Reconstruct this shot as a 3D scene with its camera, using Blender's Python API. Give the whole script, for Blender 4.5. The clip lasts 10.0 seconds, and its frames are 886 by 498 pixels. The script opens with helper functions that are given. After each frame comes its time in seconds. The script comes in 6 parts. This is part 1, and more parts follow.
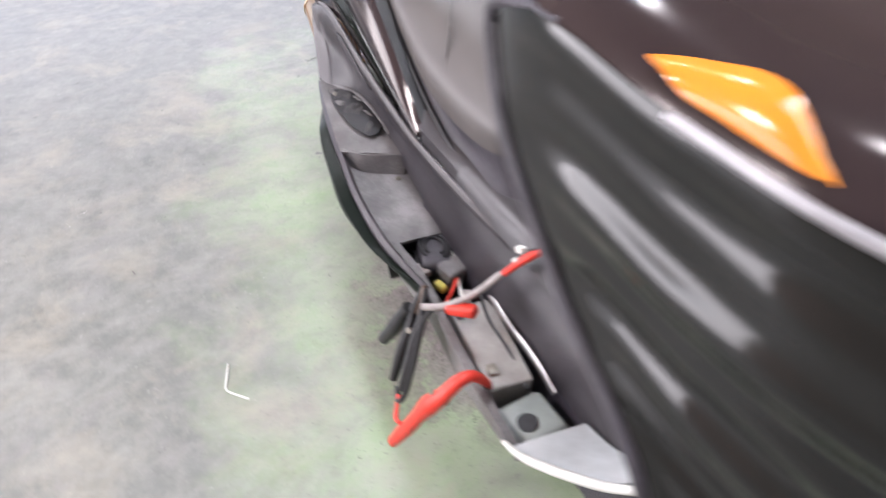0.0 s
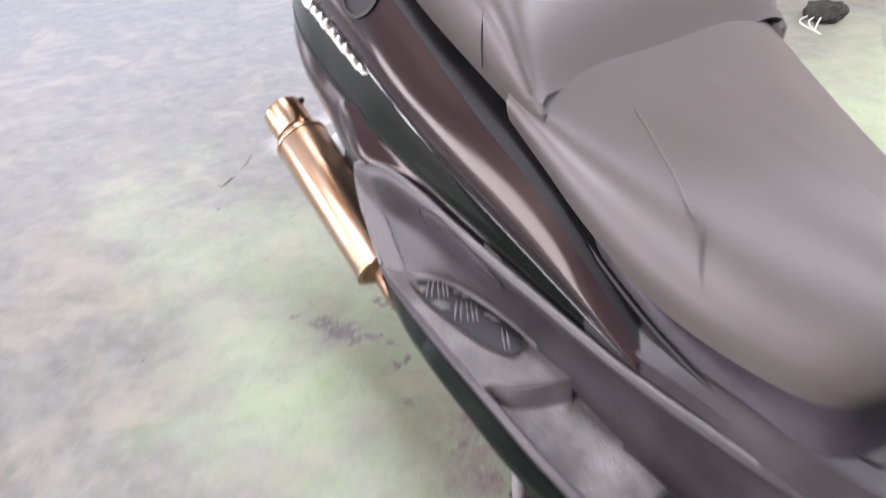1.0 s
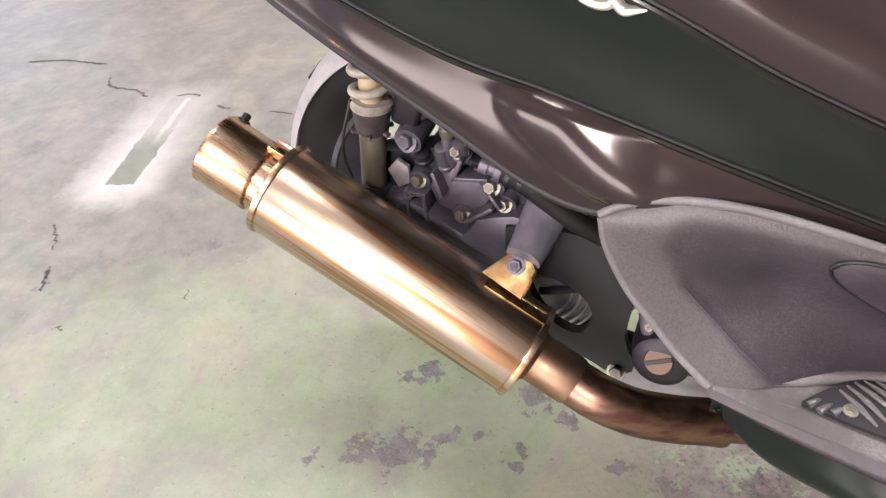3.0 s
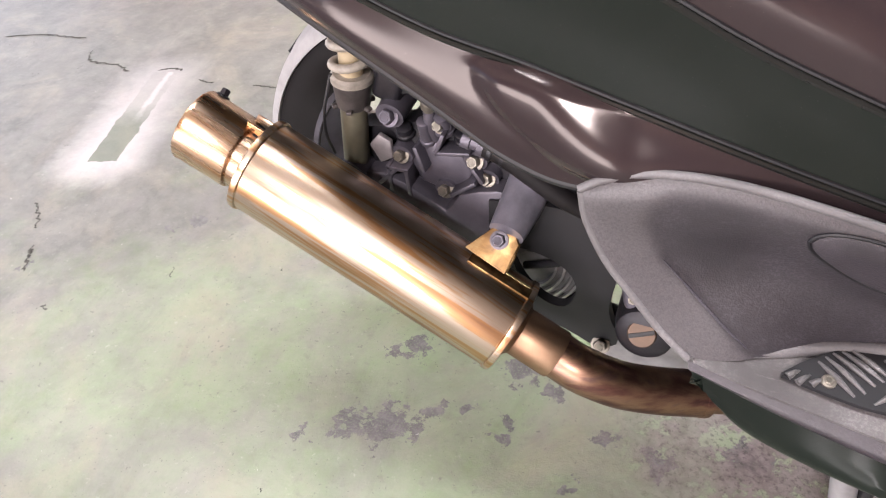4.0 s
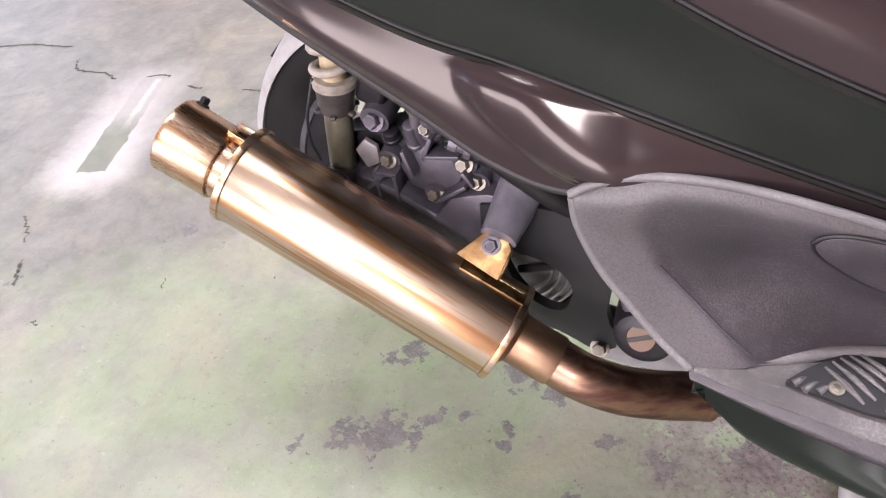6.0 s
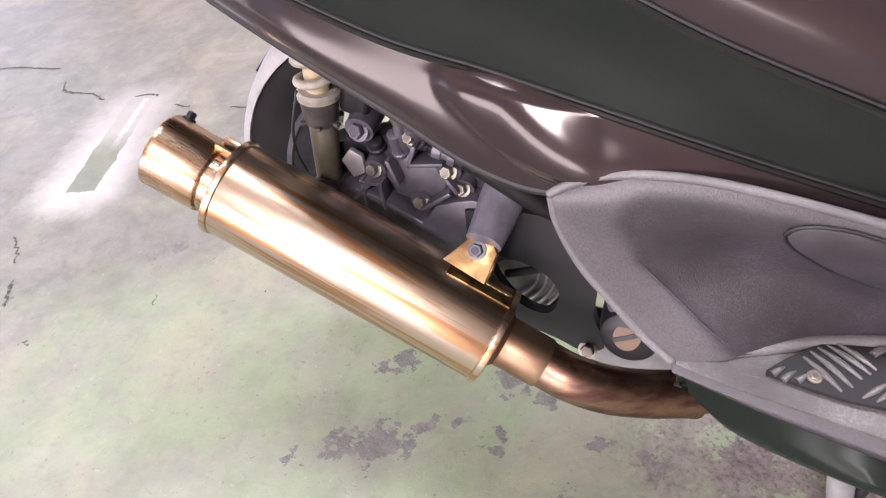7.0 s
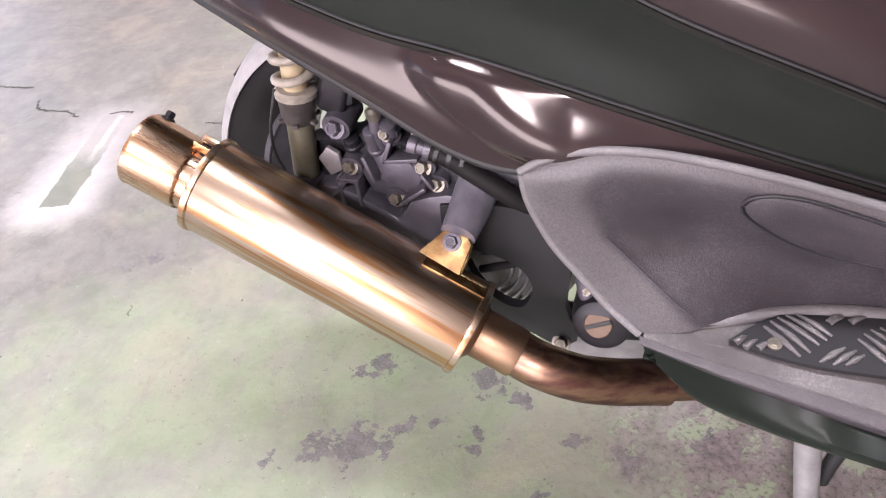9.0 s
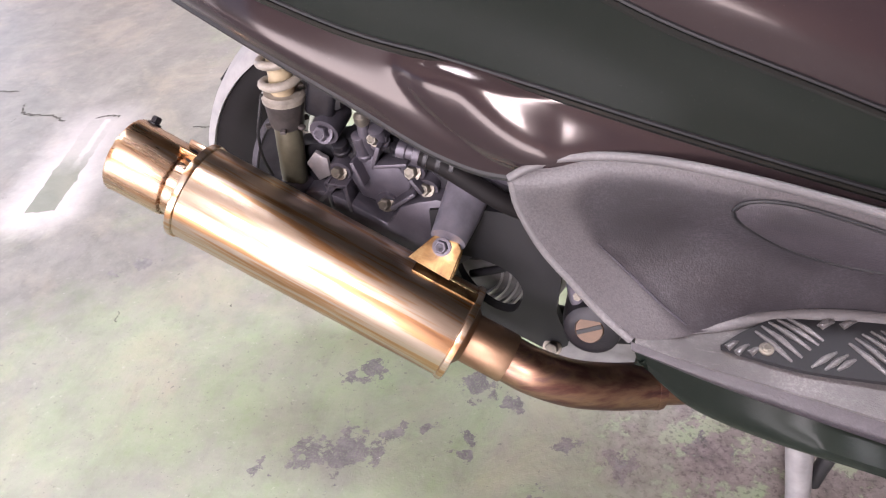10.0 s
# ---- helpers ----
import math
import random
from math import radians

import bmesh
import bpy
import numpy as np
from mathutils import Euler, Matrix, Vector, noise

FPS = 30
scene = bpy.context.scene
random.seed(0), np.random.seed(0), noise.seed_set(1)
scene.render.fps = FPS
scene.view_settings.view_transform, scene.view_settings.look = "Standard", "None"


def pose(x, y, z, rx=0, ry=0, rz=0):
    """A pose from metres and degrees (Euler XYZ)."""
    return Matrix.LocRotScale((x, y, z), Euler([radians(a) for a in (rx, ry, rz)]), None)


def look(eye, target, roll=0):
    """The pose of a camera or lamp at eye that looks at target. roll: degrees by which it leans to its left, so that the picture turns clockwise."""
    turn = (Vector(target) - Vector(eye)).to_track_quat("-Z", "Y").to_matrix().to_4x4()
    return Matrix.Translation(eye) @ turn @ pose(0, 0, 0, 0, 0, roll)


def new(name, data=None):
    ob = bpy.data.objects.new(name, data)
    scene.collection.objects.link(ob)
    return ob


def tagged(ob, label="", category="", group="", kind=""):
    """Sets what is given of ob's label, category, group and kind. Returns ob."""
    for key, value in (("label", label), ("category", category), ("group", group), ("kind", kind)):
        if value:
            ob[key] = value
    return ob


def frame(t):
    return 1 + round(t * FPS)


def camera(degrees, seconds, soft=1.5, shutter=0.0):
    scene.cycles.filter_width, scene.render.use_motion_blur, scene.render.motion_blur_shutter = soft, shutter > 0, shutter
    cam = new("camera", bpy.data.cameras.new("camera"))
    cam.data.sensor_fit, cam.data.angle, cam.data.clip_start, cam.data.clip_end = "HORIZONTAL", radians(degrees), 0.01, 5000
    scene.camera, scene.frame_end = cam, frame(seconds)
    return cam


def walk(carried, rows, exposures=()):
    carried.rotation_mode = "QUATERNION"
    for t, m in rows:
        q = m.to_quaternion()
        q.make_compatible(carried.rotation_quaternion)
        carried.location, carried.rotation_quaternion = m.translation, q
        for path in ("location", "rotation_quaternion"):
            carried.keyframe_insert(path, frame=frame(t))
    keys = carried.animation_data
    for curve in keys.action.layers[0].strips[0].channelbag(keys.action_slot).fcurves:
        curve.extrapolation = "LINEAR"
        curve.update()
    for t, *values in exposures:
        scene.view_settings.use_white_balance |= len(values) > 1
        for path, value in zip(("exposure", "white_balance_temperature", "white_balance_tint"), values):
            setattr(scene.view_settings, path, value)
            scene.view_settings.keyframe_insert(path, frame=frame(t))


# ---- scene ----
cam = camera(62.22, 10.0, soft=1.2, shutter=0.5)
PATH = [
    (0, (1.424, -0.594, 0.976), (-0.05, 0.005, -0.236), -1.3),
    (0.1, (1.391, -0.65, 0.976), (-0.071, 0.002, -0.223), -0.9),
    (0.2, (1.348, -0.694, 0.969), (-0.103, 0.002, -0.218), -0.6),
    (0.3, (1.296, -0.739, 0.96), (-0.145, 0.009, -0.209), -0.9),
    (0.5, (1.158, -0.815, 0.974), (-0.236, 0.038, -0.179), -0.1),
    (0.7, (1.029, -0.805, 1.007), (-0.313, 0.113, -0.158), -0.3),
    (1, (0.828, -0.763, 0.969), (-0.455, 0.291, -0.146), 0.1),
    (1.2, (0.719, -0.706, 0.925), (-0.587, 0.385, -0.125), -1.2),
    (1.5, (0.543, -0.718, 0.914), (-0.666, 0.478, -0.141), -1.6),
    (1.8, (0.346, -0.695, 0.871), (-0.725, 0.568, -0.249), -4.4),
    (2, (0.271, -0.695, 0.864), (-0.739, 0.611, -0.265), -4.7),
    (2.5, (0.1750, -0.6751, 0.8243), (-0.4643, 0.4214, -0.1499), -4.94),
    (3, (0.1436, -0.6621, 0.8008), (-0.4082, 0.4326, -0.2274), -5.73),
    (4.5, (0.1504, -0.6466, 0.7990), (-0.3682, 0.4131, -0.2817), -6.05),
    (5, (0.1468, -0.6327, 0.7878), (-0.3692, 0.4242, -0.2969), -6.35),
    (5.5, (0.1453, -0.6316, 0.7919), (-0.3749, 0.4227, -0.2934), -7.04),
    (7, (0.1583, -0.6417, 0.7920), (-0.3539, 0.4435, -0.2663), -8.59),
    (7.5, (0.1567, -0.6503, 0.7873), (-0.3455, 0.4509, -0.2592), -8.58),
    (8, (0.1595, -0.6543, 0.7845), (-0.3284, 0.4664, -0.2480), -8.22),
    (8.5, (0.1710, -0.6632, 0.7805), (-0.3085, 0.4708, -0.2413), -7.91),
    (9, (0.1677, -0.6742, 0.7791), (-0.3017, 0.4660, -0.2405), -7.33),
    (9.5, (0.1653, -0.6703, 0.7801), (-0.2965, 0.4731, -0.2394), -6.95),
    (10, (0.1663, -0.6688, 0.7786), (-0.2833, 0.4801, -0.2401), -7.04),
]
walk(cam, [(t, look(eye, target, roll)) for t, eye, target, roll in PATH], [(0.0, 1.62, 5900, 13.5), (0.6, 1.70, 5860, 16), (1.2, 1.60, 5960, 17), (2.0, 1.54, 6100, 16), (3.0, 1.66, 6300, 15), (4.6, 1.72, 6200, 17), (7.0, 1.77, 6130, 20), (9.0, 1.81, 6130, 21)])

# ---- world and light ----
world = bpy.data.worlds.new("sky")
scene.world = world
world.use_nodes = True
wn = world.node_tree.nodes
sky = wn.new("ShaderNodeTexSky")
sky.sky_type, sky.sun_disc = "NISHITA", False
sky.sun_elevation, sky.sun_rotation = radians(52), radians(150)
sky.air_density, sky.dust_density = 1.0, 2.5
wn["Background"].inputs["Strength"].default_value = 0.08
world.node_tree.links.new(sky.outputs["Color"], wn["Background"].inputs["Color"])
sun_data = bpy.data.lights.new("sun", "SUN")
sun_data.energy, sun_data.angle, sun_data.color = 4.0, radians(0.6), (1.0, 0.93, 0.84)
sun = new("sun", sun_data)
sun.matrix_world = look((1.5, 3.0, 5.0), (0, 0, 0))
# daylight through the roof panels over the scooter and through the wide doorway to the west
PANES = [(-2.05, -1.75), (-0.75, -0.2), (0.8, 1.35), (2.35, 2.9)]
for x0, x1 in PANES:
    data = bpy.data.lights.new("skylight", "AREA")
    data.shape, data.size, data.size_y = "RECTANGLE", x1 - x0, 0.32
    data.energy, data.color = 20.0 * (x1 - x0), (1.0, 0.98, 0.97)
    new("skylight", data).matrix_world = Matrix.Translation(((x0 + x1) / 2, -0.25, 3.04))
data = bpy.data.lights.new("doorway_daylight", "AREA")
data.shape, data.size, data.size_y = "RECTANGLE", 6.6, 2.2
data.energy, data.color = 36.0, (1.0, 0.96, 0.95)
new("doorway_daylight", data).matrix_world = look((-5.15, 0.6, 1.26), (0, 0.6, 3.9))
# fill lamp added to brighten the floor beyond the scooter, under an invented panel
data = bpy.data.lights.new("north_floor_fill", "AREA")
data.shape, data.size, data.size_y = "RECTANGLE", 1.8, 1.0
data.energy, data.color = 55.0, (1.0, 0.97, 0.95)
new("north_floor_fill", data).matrix_world = Matrix.Translation((1.5, 2.5, 3.04))
# low opening added in the unseen south wall; its lamp fills under the scooter
FILL_GAP = (-5.0, 0.6, 0.0, 1.55)
data = bpy.data.lights.new("south_fill", "AREA")
data.shape, data.size, data.size_y = "RECTANGLE", 5.5, 1.45
data.energy, data.color = 104.0, (1.0, 0.91, 0.87)
new("south_fill", data).matrix_world = look((-2.2, -5.56, 0.77), (-1.8, 0, 0.7))
# a bright roof panel to the south, in front of the scooter's side
ROOF_PANEL = (-0.45, 0.50, -4.45, -3.55)
data = bpy.data.lights.new("roof_panel_daylight", "AREA")
data.shape, data.size, data.size_y = "RECTANGLE", ROOF_PANEL[1] - ROOF_PANEL[0], ROOF_PANEL[3] - ROOF_PANEL[2]
data.energy, data.color = 95.0, (1.0, 0.93, 0.89)
new("roof_panel_daylight", data).matrix_world = Matrix.Translation((0.025, -4.0, 3.06))


# ---- materials ----
def mat(name, base, rough=0.5, metal=0.0, spec=0.5, coat=0.0):
    m = bpy.data.materials.new(name)
    m.use_nodes = True
    b = m.node_tree.nodes["Principled BSDF"]
    b.inputs["Base Color"].default_value = (*base, 1)
    b.inputs["Roughness"].default_value = rough
    b.inputs["Metallic"].default_value = metal
    b.inputs["Specular IOR Level"].default_value = spec
    b.inputs["Coat Weight"].default_value = coat
    b.inputs["Coat Roughness"].default_value = 0.03
    return m


def node(m, kind, **props):
    n = m.node_tree.nodes.new(kind)
    for k, v in props.items():
        if k == "scale":
            n.inputs["Scale"].default_value = v
        elif k == "detail":
            n.inputs["Detail"].default_value = v
        elif k == "rough":
            n.inputs["Roughness"].default_value = v
        elif k == "distortion":
            n.inputs["Distortion"].default_value = v
        elif k == "operation":
            n.operation = v
        elif k == "feature":
            n.feature = v
    return n


def link(m, a, b):
    m.node_tree.links.new(a, b)


def bsdf(m):
    return m.node_tree.nodes["Principled BSDF"]


def coords(m, stretch=(1, 1, 1)):
    tc, mp = node(m, "ShaderNodeTexCoord"), node(m, "ShaderNodeMapping")
    mp.inputs["Scale"].default_value = stretch
    link(m, tc.outputs["Object"], mp.inputs["Vector"])
    return mp.outputs["Vector"]


def noise_of(m, scale, detail=4, rough=0.6, vec=None, distortion=0.0):
    n = node(m, "ShaderNodeTexNoise", scale=scale, detail=detail, rough=rough, distortion=distortion)
    if vec is not None:
        link(m, vec, n.inputs["Vector"])
    return n.outputs["Fac"]


def ramp(m, fac, stops):
    r = node(m, "ShaderNodeValToRGB")
    while len(r.color_ramp.elements) < len(stops):
        r.color_ramp.elements.new(0.5)
    for e, (p, c) in zip(r.color_ramp.elements, stops):
        e.position, e.color = p, (*c, 1) if len(c) == 3 else c
    link(m, fac, r.inputs["Fac"])
    return r.outputs["Color"]


def g(v):
    return (v, v, v)


def mix(m, fac, a, b):
    n = node(m, "ShaderNodeMix")
    n.data_type = "RGBA"
    for sock, val in ((n.inputs[0], fac), (n.inputs[6], a), (n.inputs[7], b)):
        if isinstance(val, (int, float)):
            sock.default_value = val
        elif isinstance(val, tuple):
            sock.default_value = (*val, 1)
        else:
            link(m, val, sock)
    return n.outputs[2]


def calc(m, op, a, b=None, clamp=False):
    n = node(m, "ShaderNodeMath", operation=op)
    n.use_clamp = clamp
    for sock, val in ((n.inputs[0], a), (n.inputs[1], b)):
        if val is None:
            continue
        if isinstance(val, (int, float)):
            sock.default_value = val
        else:
            link(m, val, sock)
    return n.outputs[0]


def bump(m, height, strength=0.2, distance=0.002):
    b = node(m, "ShaderNodeBump")
    b.inputs["Strength"].default_value, b.inputs["Distance"].default_value = strength, distance
    link(m, height, b.inputs["Height"])
    link(m, b.outputs["Normal"], bsdf(m).inputs["Normal"])


def speckled(name, base, rough, metal=0.0, amount=0.25, scale=30, grain=400, relief=0.15, coat=0.0, stretch=(1, 1, 1), spec=0.5):
    """A surface that varies at two scales: blotches in colour and gloss, and a fine grain."""
    m = mat(name, base, rough, metal, spec, coat)
    v = coords(m, stretch)
    big, fine = noise_of(m, scale, 5, 0.6, v), noise_of(m, grain, 3, 0.6, v)
    lo, hi = tuple(c * (1 - amount) for c in base), tuple(min(1, c * (1 + amount)) for c in base)
    link(m, ramp(m, big, [(0.3, lo), (0.7, hi)]), bsdf(m).inputs["Base Color"])
    link(m, calc(m, "ADD", calc(m, "MULTIPLY", big, 0.25), rough - 0.12), bsdf(m).inputs["Roughness"])
    bump(m, fine, relief, 0.0008)
    return m


def gloss_paint(name, base, gloss=0.05):
    """Glossy dark paint with dust and faint swirls."""
    m = mat(name, base, 0.1, 0.0, 0.5, 0.0)
    v = coords(m)
    dust = noise_of(m, 900, 2, 0.5, v)
    film = noise_of(m, 9, 5, 0.65, v, 0.5)
    speck = ramp(m, dust, [(0.72, g(0.0)), (0.80, g(1.0))])
    tint = mix(m, calc(m, "MULTIPLY", speck, 0.12), base, (0.30, 0.28, 0.26))
    link(m, mix(m, calc(m, "MULTIPLY", film, 0.03), tint, (0.25, 0.23, 0.22)), bsdf(m).inputs["Base Color"])
    link(m, calc(m, "ADD", calc(m, "MULTIPLY", film, 0.12), gloss), bsdf(m).inputs["Roughness"])
    bump(m, noise_of(m, 160, 2, 0.5, v), 0.03, 0.0006)
    return m


def grained_plastic(name, base, rough=0.5, cell=700, blotch=0.25, wear_sheen=0.5, relief=0.5):
    """Moulded plastic with a leathery grain and scuffs."""
    m = mat(name, base, rough)
    v = coords(m)
    vor = node(m, "ShaderNodeTexVoronoi", scale=cell)
    link(m, v, vor.inputs["Vector"])
    big, scuff = noise_of(m, 14, 6, 0.65, v), noise_of(m, 60, 6, 0.75, coords(m, (1, 4, 4)))
    lo, hi = tuple(c * (1 - blotch) for c in base), tuple(c * (1 + blotch) for c in base)
    col = ramp(m, big, [(0.3, lo), (0.7, hi)])
    worn = calc(m, "MULTIPLY", ramp(m, scuff, [(0.58, g(0.0)), (0.72, g(1.0))]), wear_sheen)
    pits = noise_of(m, 520, 3, 0.7, v)
    chalk = calc(m, "MULTIPLY", calc(m, "MULTIPLY", ramp(m, pits, [(0.46, g(0.0)), (0.62, g(1.0))]), ramp(m, big, [(0.42, g(0.0)), (0.62, g(1.0))])), wear_sheen)
    both = calc(m, "MAXIMUM", worn, chalk)
    link(m, mix(m, both, col, tuple(min(1, c * 2.4) for c in base)), bsdf(m).inputs["Base Color"])
    link(m, calc(m, "ADD", calc(m, "MULTIPLY", big, 0.3), rough - 0.15), bsdf(m).inputs["Roughness"])
    bump(m, vor.outputs["Distance"], relief, 0.0009)
    return m


def with_wear_sheen(name, base, rub_sheen, cell):
    """Grained plastic; a mesh layer pales its border, mostly painted sheen, partly rubbing."""
    m = grained_plastic(name, base, 0.40, cell, 0.25, 0.7, 0.22)
    b = bsdf(m)
    old = b.inputs["Base Color"].links[0].from_socket
    at = node(m, "ShaderNodeAttribute")
    at.attribute_name = "wear_sheen"
    edge = calc(m, "MULTIPLY", at.outputs["Fac"], ramp(m, noise_of(m, 620, 4, 0.7, coords(m)), [(0.36, g(0.5)), (0.60, g(1.0))]))
    link(m, mix(m, edge, old, rub_sheen), b.inputs["Base Color"])
    return m


def heated_metal(name, stops, rough, scale, stretch, streak=260, tilt=0.0, relief=0.11):
    """Metal with a drifting heat and anodising tint; muffler metals also carry painted reflections."""
    m = mat(name, (0.8, 0.5, 0.3), rough, 1.0)
    v, w = coords(m, stretch), coords(m, (0.06, 1, 1))
    for sock in (v, w):
        if tilt:
            mp = sock.node
            mp.vector_type = "TEXTURE"
            mp.inputs["Rotation"].default_value = (0, radians(tilt), radians(-4.2))
            mp.inputs["Scale"].default_value = tuple(1 / k for k in mp.inputs["Scale"].default_value)
    link(m, ramp(m, noise_of(m, scale, 5, 0.6, v, 0.4), stops), bsdf(m).inputs["Base Color"])
    fine = noise_of(m, streak, 3, 0.6, w)
    link(m, calc(m, "ADD", calc(m, "MULTIPLY", fine, 0.14), rough - 0.05), bsdf(m).inputs["Roughness"])
    bump(m, fine, relief, 0.0005)
    return m


PAINT = gloss_paint("black_cherry_gloss_paint", (0.021, 0.014, 0.016), 0.085)
bsdf(PAINT).inputs["Specular IOR Level"].default_value = 0.42
# warm tint put into the reflections themselves, in place of warmer surroundings
bsdf(PAINT).inputs["Specular Tint"].default_value = (1.0, 0.90, 0.84, 1)
FAIRING = gloss_paint("black_gloss_paint", (0.010, 0.011, 0.010))
bsdf(FAIRING).inputs["Specular IOR Level"].default_value = 0.36
TRIM = gloss_paint("dark_gloss_trim", (0.007, 0.0105, 0.008))
bsdf(TRIM).inputs["Specular IOR Level"].default_value = 0.22
PANEL = grained_plastic("grey_grained_plastic", (0.042, 0.037, 0.043), 0.42, 1000, 0.25, 0.5, 0.25)
FOOT = with_wear_sheen("foot_panel_plastic", (0.029, 0.026, 0.030), (0.088, 0.081, 0.085), 850)
TUNNEL = grained_plastic("pale_tunnel_plastic", (0.044, 0.041, 0.045), 0.34, 800, 0.15, 0.2, 0.2)
SHIELD = grained_plastic("grey_shield_plastic", (0.13, 0.13, 0.14), 0.42, 800, 0.15, 0.2, 0.2)
LIDGREY = speckled("pale_lid_plastic", (0.36, 0.37, 0.36), 0.35, amount=0.12, scale=20)
# rims in a paler panel plastic: light on rounded edges put into the colour
BORDER = grained_plastic("pale_rim_plastic", (0.13, 0.124, 0.127), 0.5, 1000, 0.2, 0.3, 0.2)
BOARD = grained_plastic("grey_board_plastic", (0.145, 0.137, 0.138), 0.45, 500, 0.45, 0.6)
INNER = grained_plastic("dark_inner_plastic", (0.040, 0.036, 0.045), 0.42, 900)
SKIRT = speckled("dark_skirt_plastic", (0.010, 0.014, 0.011), 0.32, scale=12, spec=0.13)
BLACK = speckled("matt_black_plastic", (0.012, 0.012, 0.014), 0.55)
VINYL = speckled("grey_seat_vinyl", (0.088, 0.079, 0.076), 0.42, amount=0.07, scale=6, grain=220, relief=0.03)
# scuffed plastic, made paler still for the glare on it
LEDGE = grained_plastic("scuffed_glare_plastic", (0.115, 0.108, 0.108), 0.40, 900, 0.35, 0.6, 0.2)
# bars lighter than their dark plate: highlights put into the colour
BARS = grained_plastic("highlit_tread_bars", (0.105, 0.10, 0.10), 0.30, 500)
# tread rubber painted pale for the light that falls on it
LIT_TREAD = speckled("lit_tread_rubber", (0.33, 0.32, 0.32), 0.6, amount=0.25, scale=30)
RUBBER = speckled("tyre_rubber", (0.010, 0.0085, 0.009), 0.62, amount=0.35, scale=25, spec=0.2)
# cream and orange lengthwise bands: partly tint, partly reflections put into the colour
GOLD = heated_metal("gold_tinted_steel", [(0.30, (0.36, 0.19, 0.085)), (0.40, (0.45, 0.28, 0.15)), (0.46, (0.50, 0.42, 0.33)), (0.53, (0.48, 0.39, 0.30)), (0.59, (0.45, 0.255, 0.12)), (0.72, (0.33, 0.19, 0.115))], 0.30, 62, (0.05, 1, 1), 300, 26.6)
TIPGOLD = heated_metal("gold_tip_steel", [(0.34, (0.47, 0.24, 0.10)), (0.43, (0.50, 0.31, 0.18)), (0.50, (0.51, 0.40, 0.30)), (0.62, (0.48, 0.31, 0.18))], 0.26, 40, (0.05, 1, 1), 300, 26.6, 0.06)
COPPER = heated_metal("heat_browned_pipe", [(0.28, (0.10, 0.054, 0.056)), (0.42, (0.18, 0.095, 0.076)), (0.54, (0.28, 0.175, 0.115)), (0.62, (0.20, 0.122, 0.105)), (0.75, (0.38, 0.28, 0.19))], 0.36, 40, (0.30, 1, 1.8), 400, 0.0, 0.06)
WELD = heated_metal("pale_weld", [(0.3, (0.62, 0.47, 0.20)), (0.7, (0.80, 0.70, 0.42))], 0.3, 120, (1, 1, 1))
BRASS = heated_metal("yellowed_bracket_steel", [(0.3, (0.08, 0.05, 0.032)), (0.5, (0.23, 0.14, 0.062)), (0.72, (0.40, 0.285, 0.14))], 0.38, 60, (1, 1, 1))
CAST = speckled("dark_cast_alloy", (0.105, 0.097, 0.118), 0.42, 0.45, 0.35, 25, 500, 0.3)
# darker copy of the cast alloy: shade of the engine's voids in its colour
CASE = speckled("shade_dark_casting", (0.016, 0.015, 0.019), 0.42, 0.3, 0.4, 25, 500, 0.3)
ALLOY = speckled("light_cast_alloy", (0.50, 0.49, 0.49), 0.42, 0.85, 0.25, 30)
STEEL = speckled("zinc_steel", (0.25, 0.23, 0.195), 0.45, 0.8, 0.25, 90)
BADGE = speckled("cream_chrome", (0.80, 0.77, 0.70), 0.30, 0.6, 0.1, 60)
CHROME = mat("chrome", (0.85, 0.84, 0.83), 0.12, 1.0)
SILVER = speckled("silver_painted_steel", (0.33, 0.32, 0.335), 0.45, 0.4, 0.2, 40)
SPRING = speckled("cream_spring_paint", (0.30, 0.27, 0.23), 0.4, amount=0.35, scale=60)
BRONZE = speckled("bronze_plug", (0.11, 0.072, 0.050), 0.5, 0.5, 0.2, 80)
RED = speckled("red_rubber", (0.72, 0.045, 0.025), 0.42, amount=0.15, scale=60)
WIRE = speckled("black_cable", (0.02, 0.02, 0.022), 0.45, scale=80)
WHITE = speckled("white_plastic", (0.72, 0.72, 0.68), 0.45, amount=0.1)
YELLOW = speckled("yellow_plastic", (0.60, 0.52, 0.10), 0.45, amount=0.15)
SHEATH = speckled("pale_cable_sheath", (0.34, 0.31, 0.30), 0.45, amount=0.25, scale=70)
RAG = speckled("dark_cloth", (0.035, 0.036, 0.03), 0.85, amount=0.4, scale=60)
# tones of the unseen walls, chosen for their bounce and reflections
DIM = speckled("low_bounce_wall", (0.11, 0.09, 0.085), 0.7, amount=0.3, scale=1.5, grain=120)
SOUTH = speckled("mirrored_wall", (0.36, 0.255, 0.22), 0.7, amount=0.25, scale=1.5, grain=120)
WALL = speckled("painted_wall", (0.50, 0.42, 0.38), 0.75, amount=0.10, scale=2, grain=120)
CEIL = speckled("ceiling_sheet", (0.50, 0.40, 0.34), 0.7, amount=0.15, scale=1.5, grain=90)
PAVING = speckled("outdoor_concrete", (0.42, 0.39, 0.36), 0.8, amount=0.2, scale=0.8, grain=60)
LENS = mat("amber_lens", (1.0, 0.36, 0.03), 0.16, 0.0, 0.4, 0.0)
bsdf(LENS).inputs["Transmission Weight"].default_value = 0.35


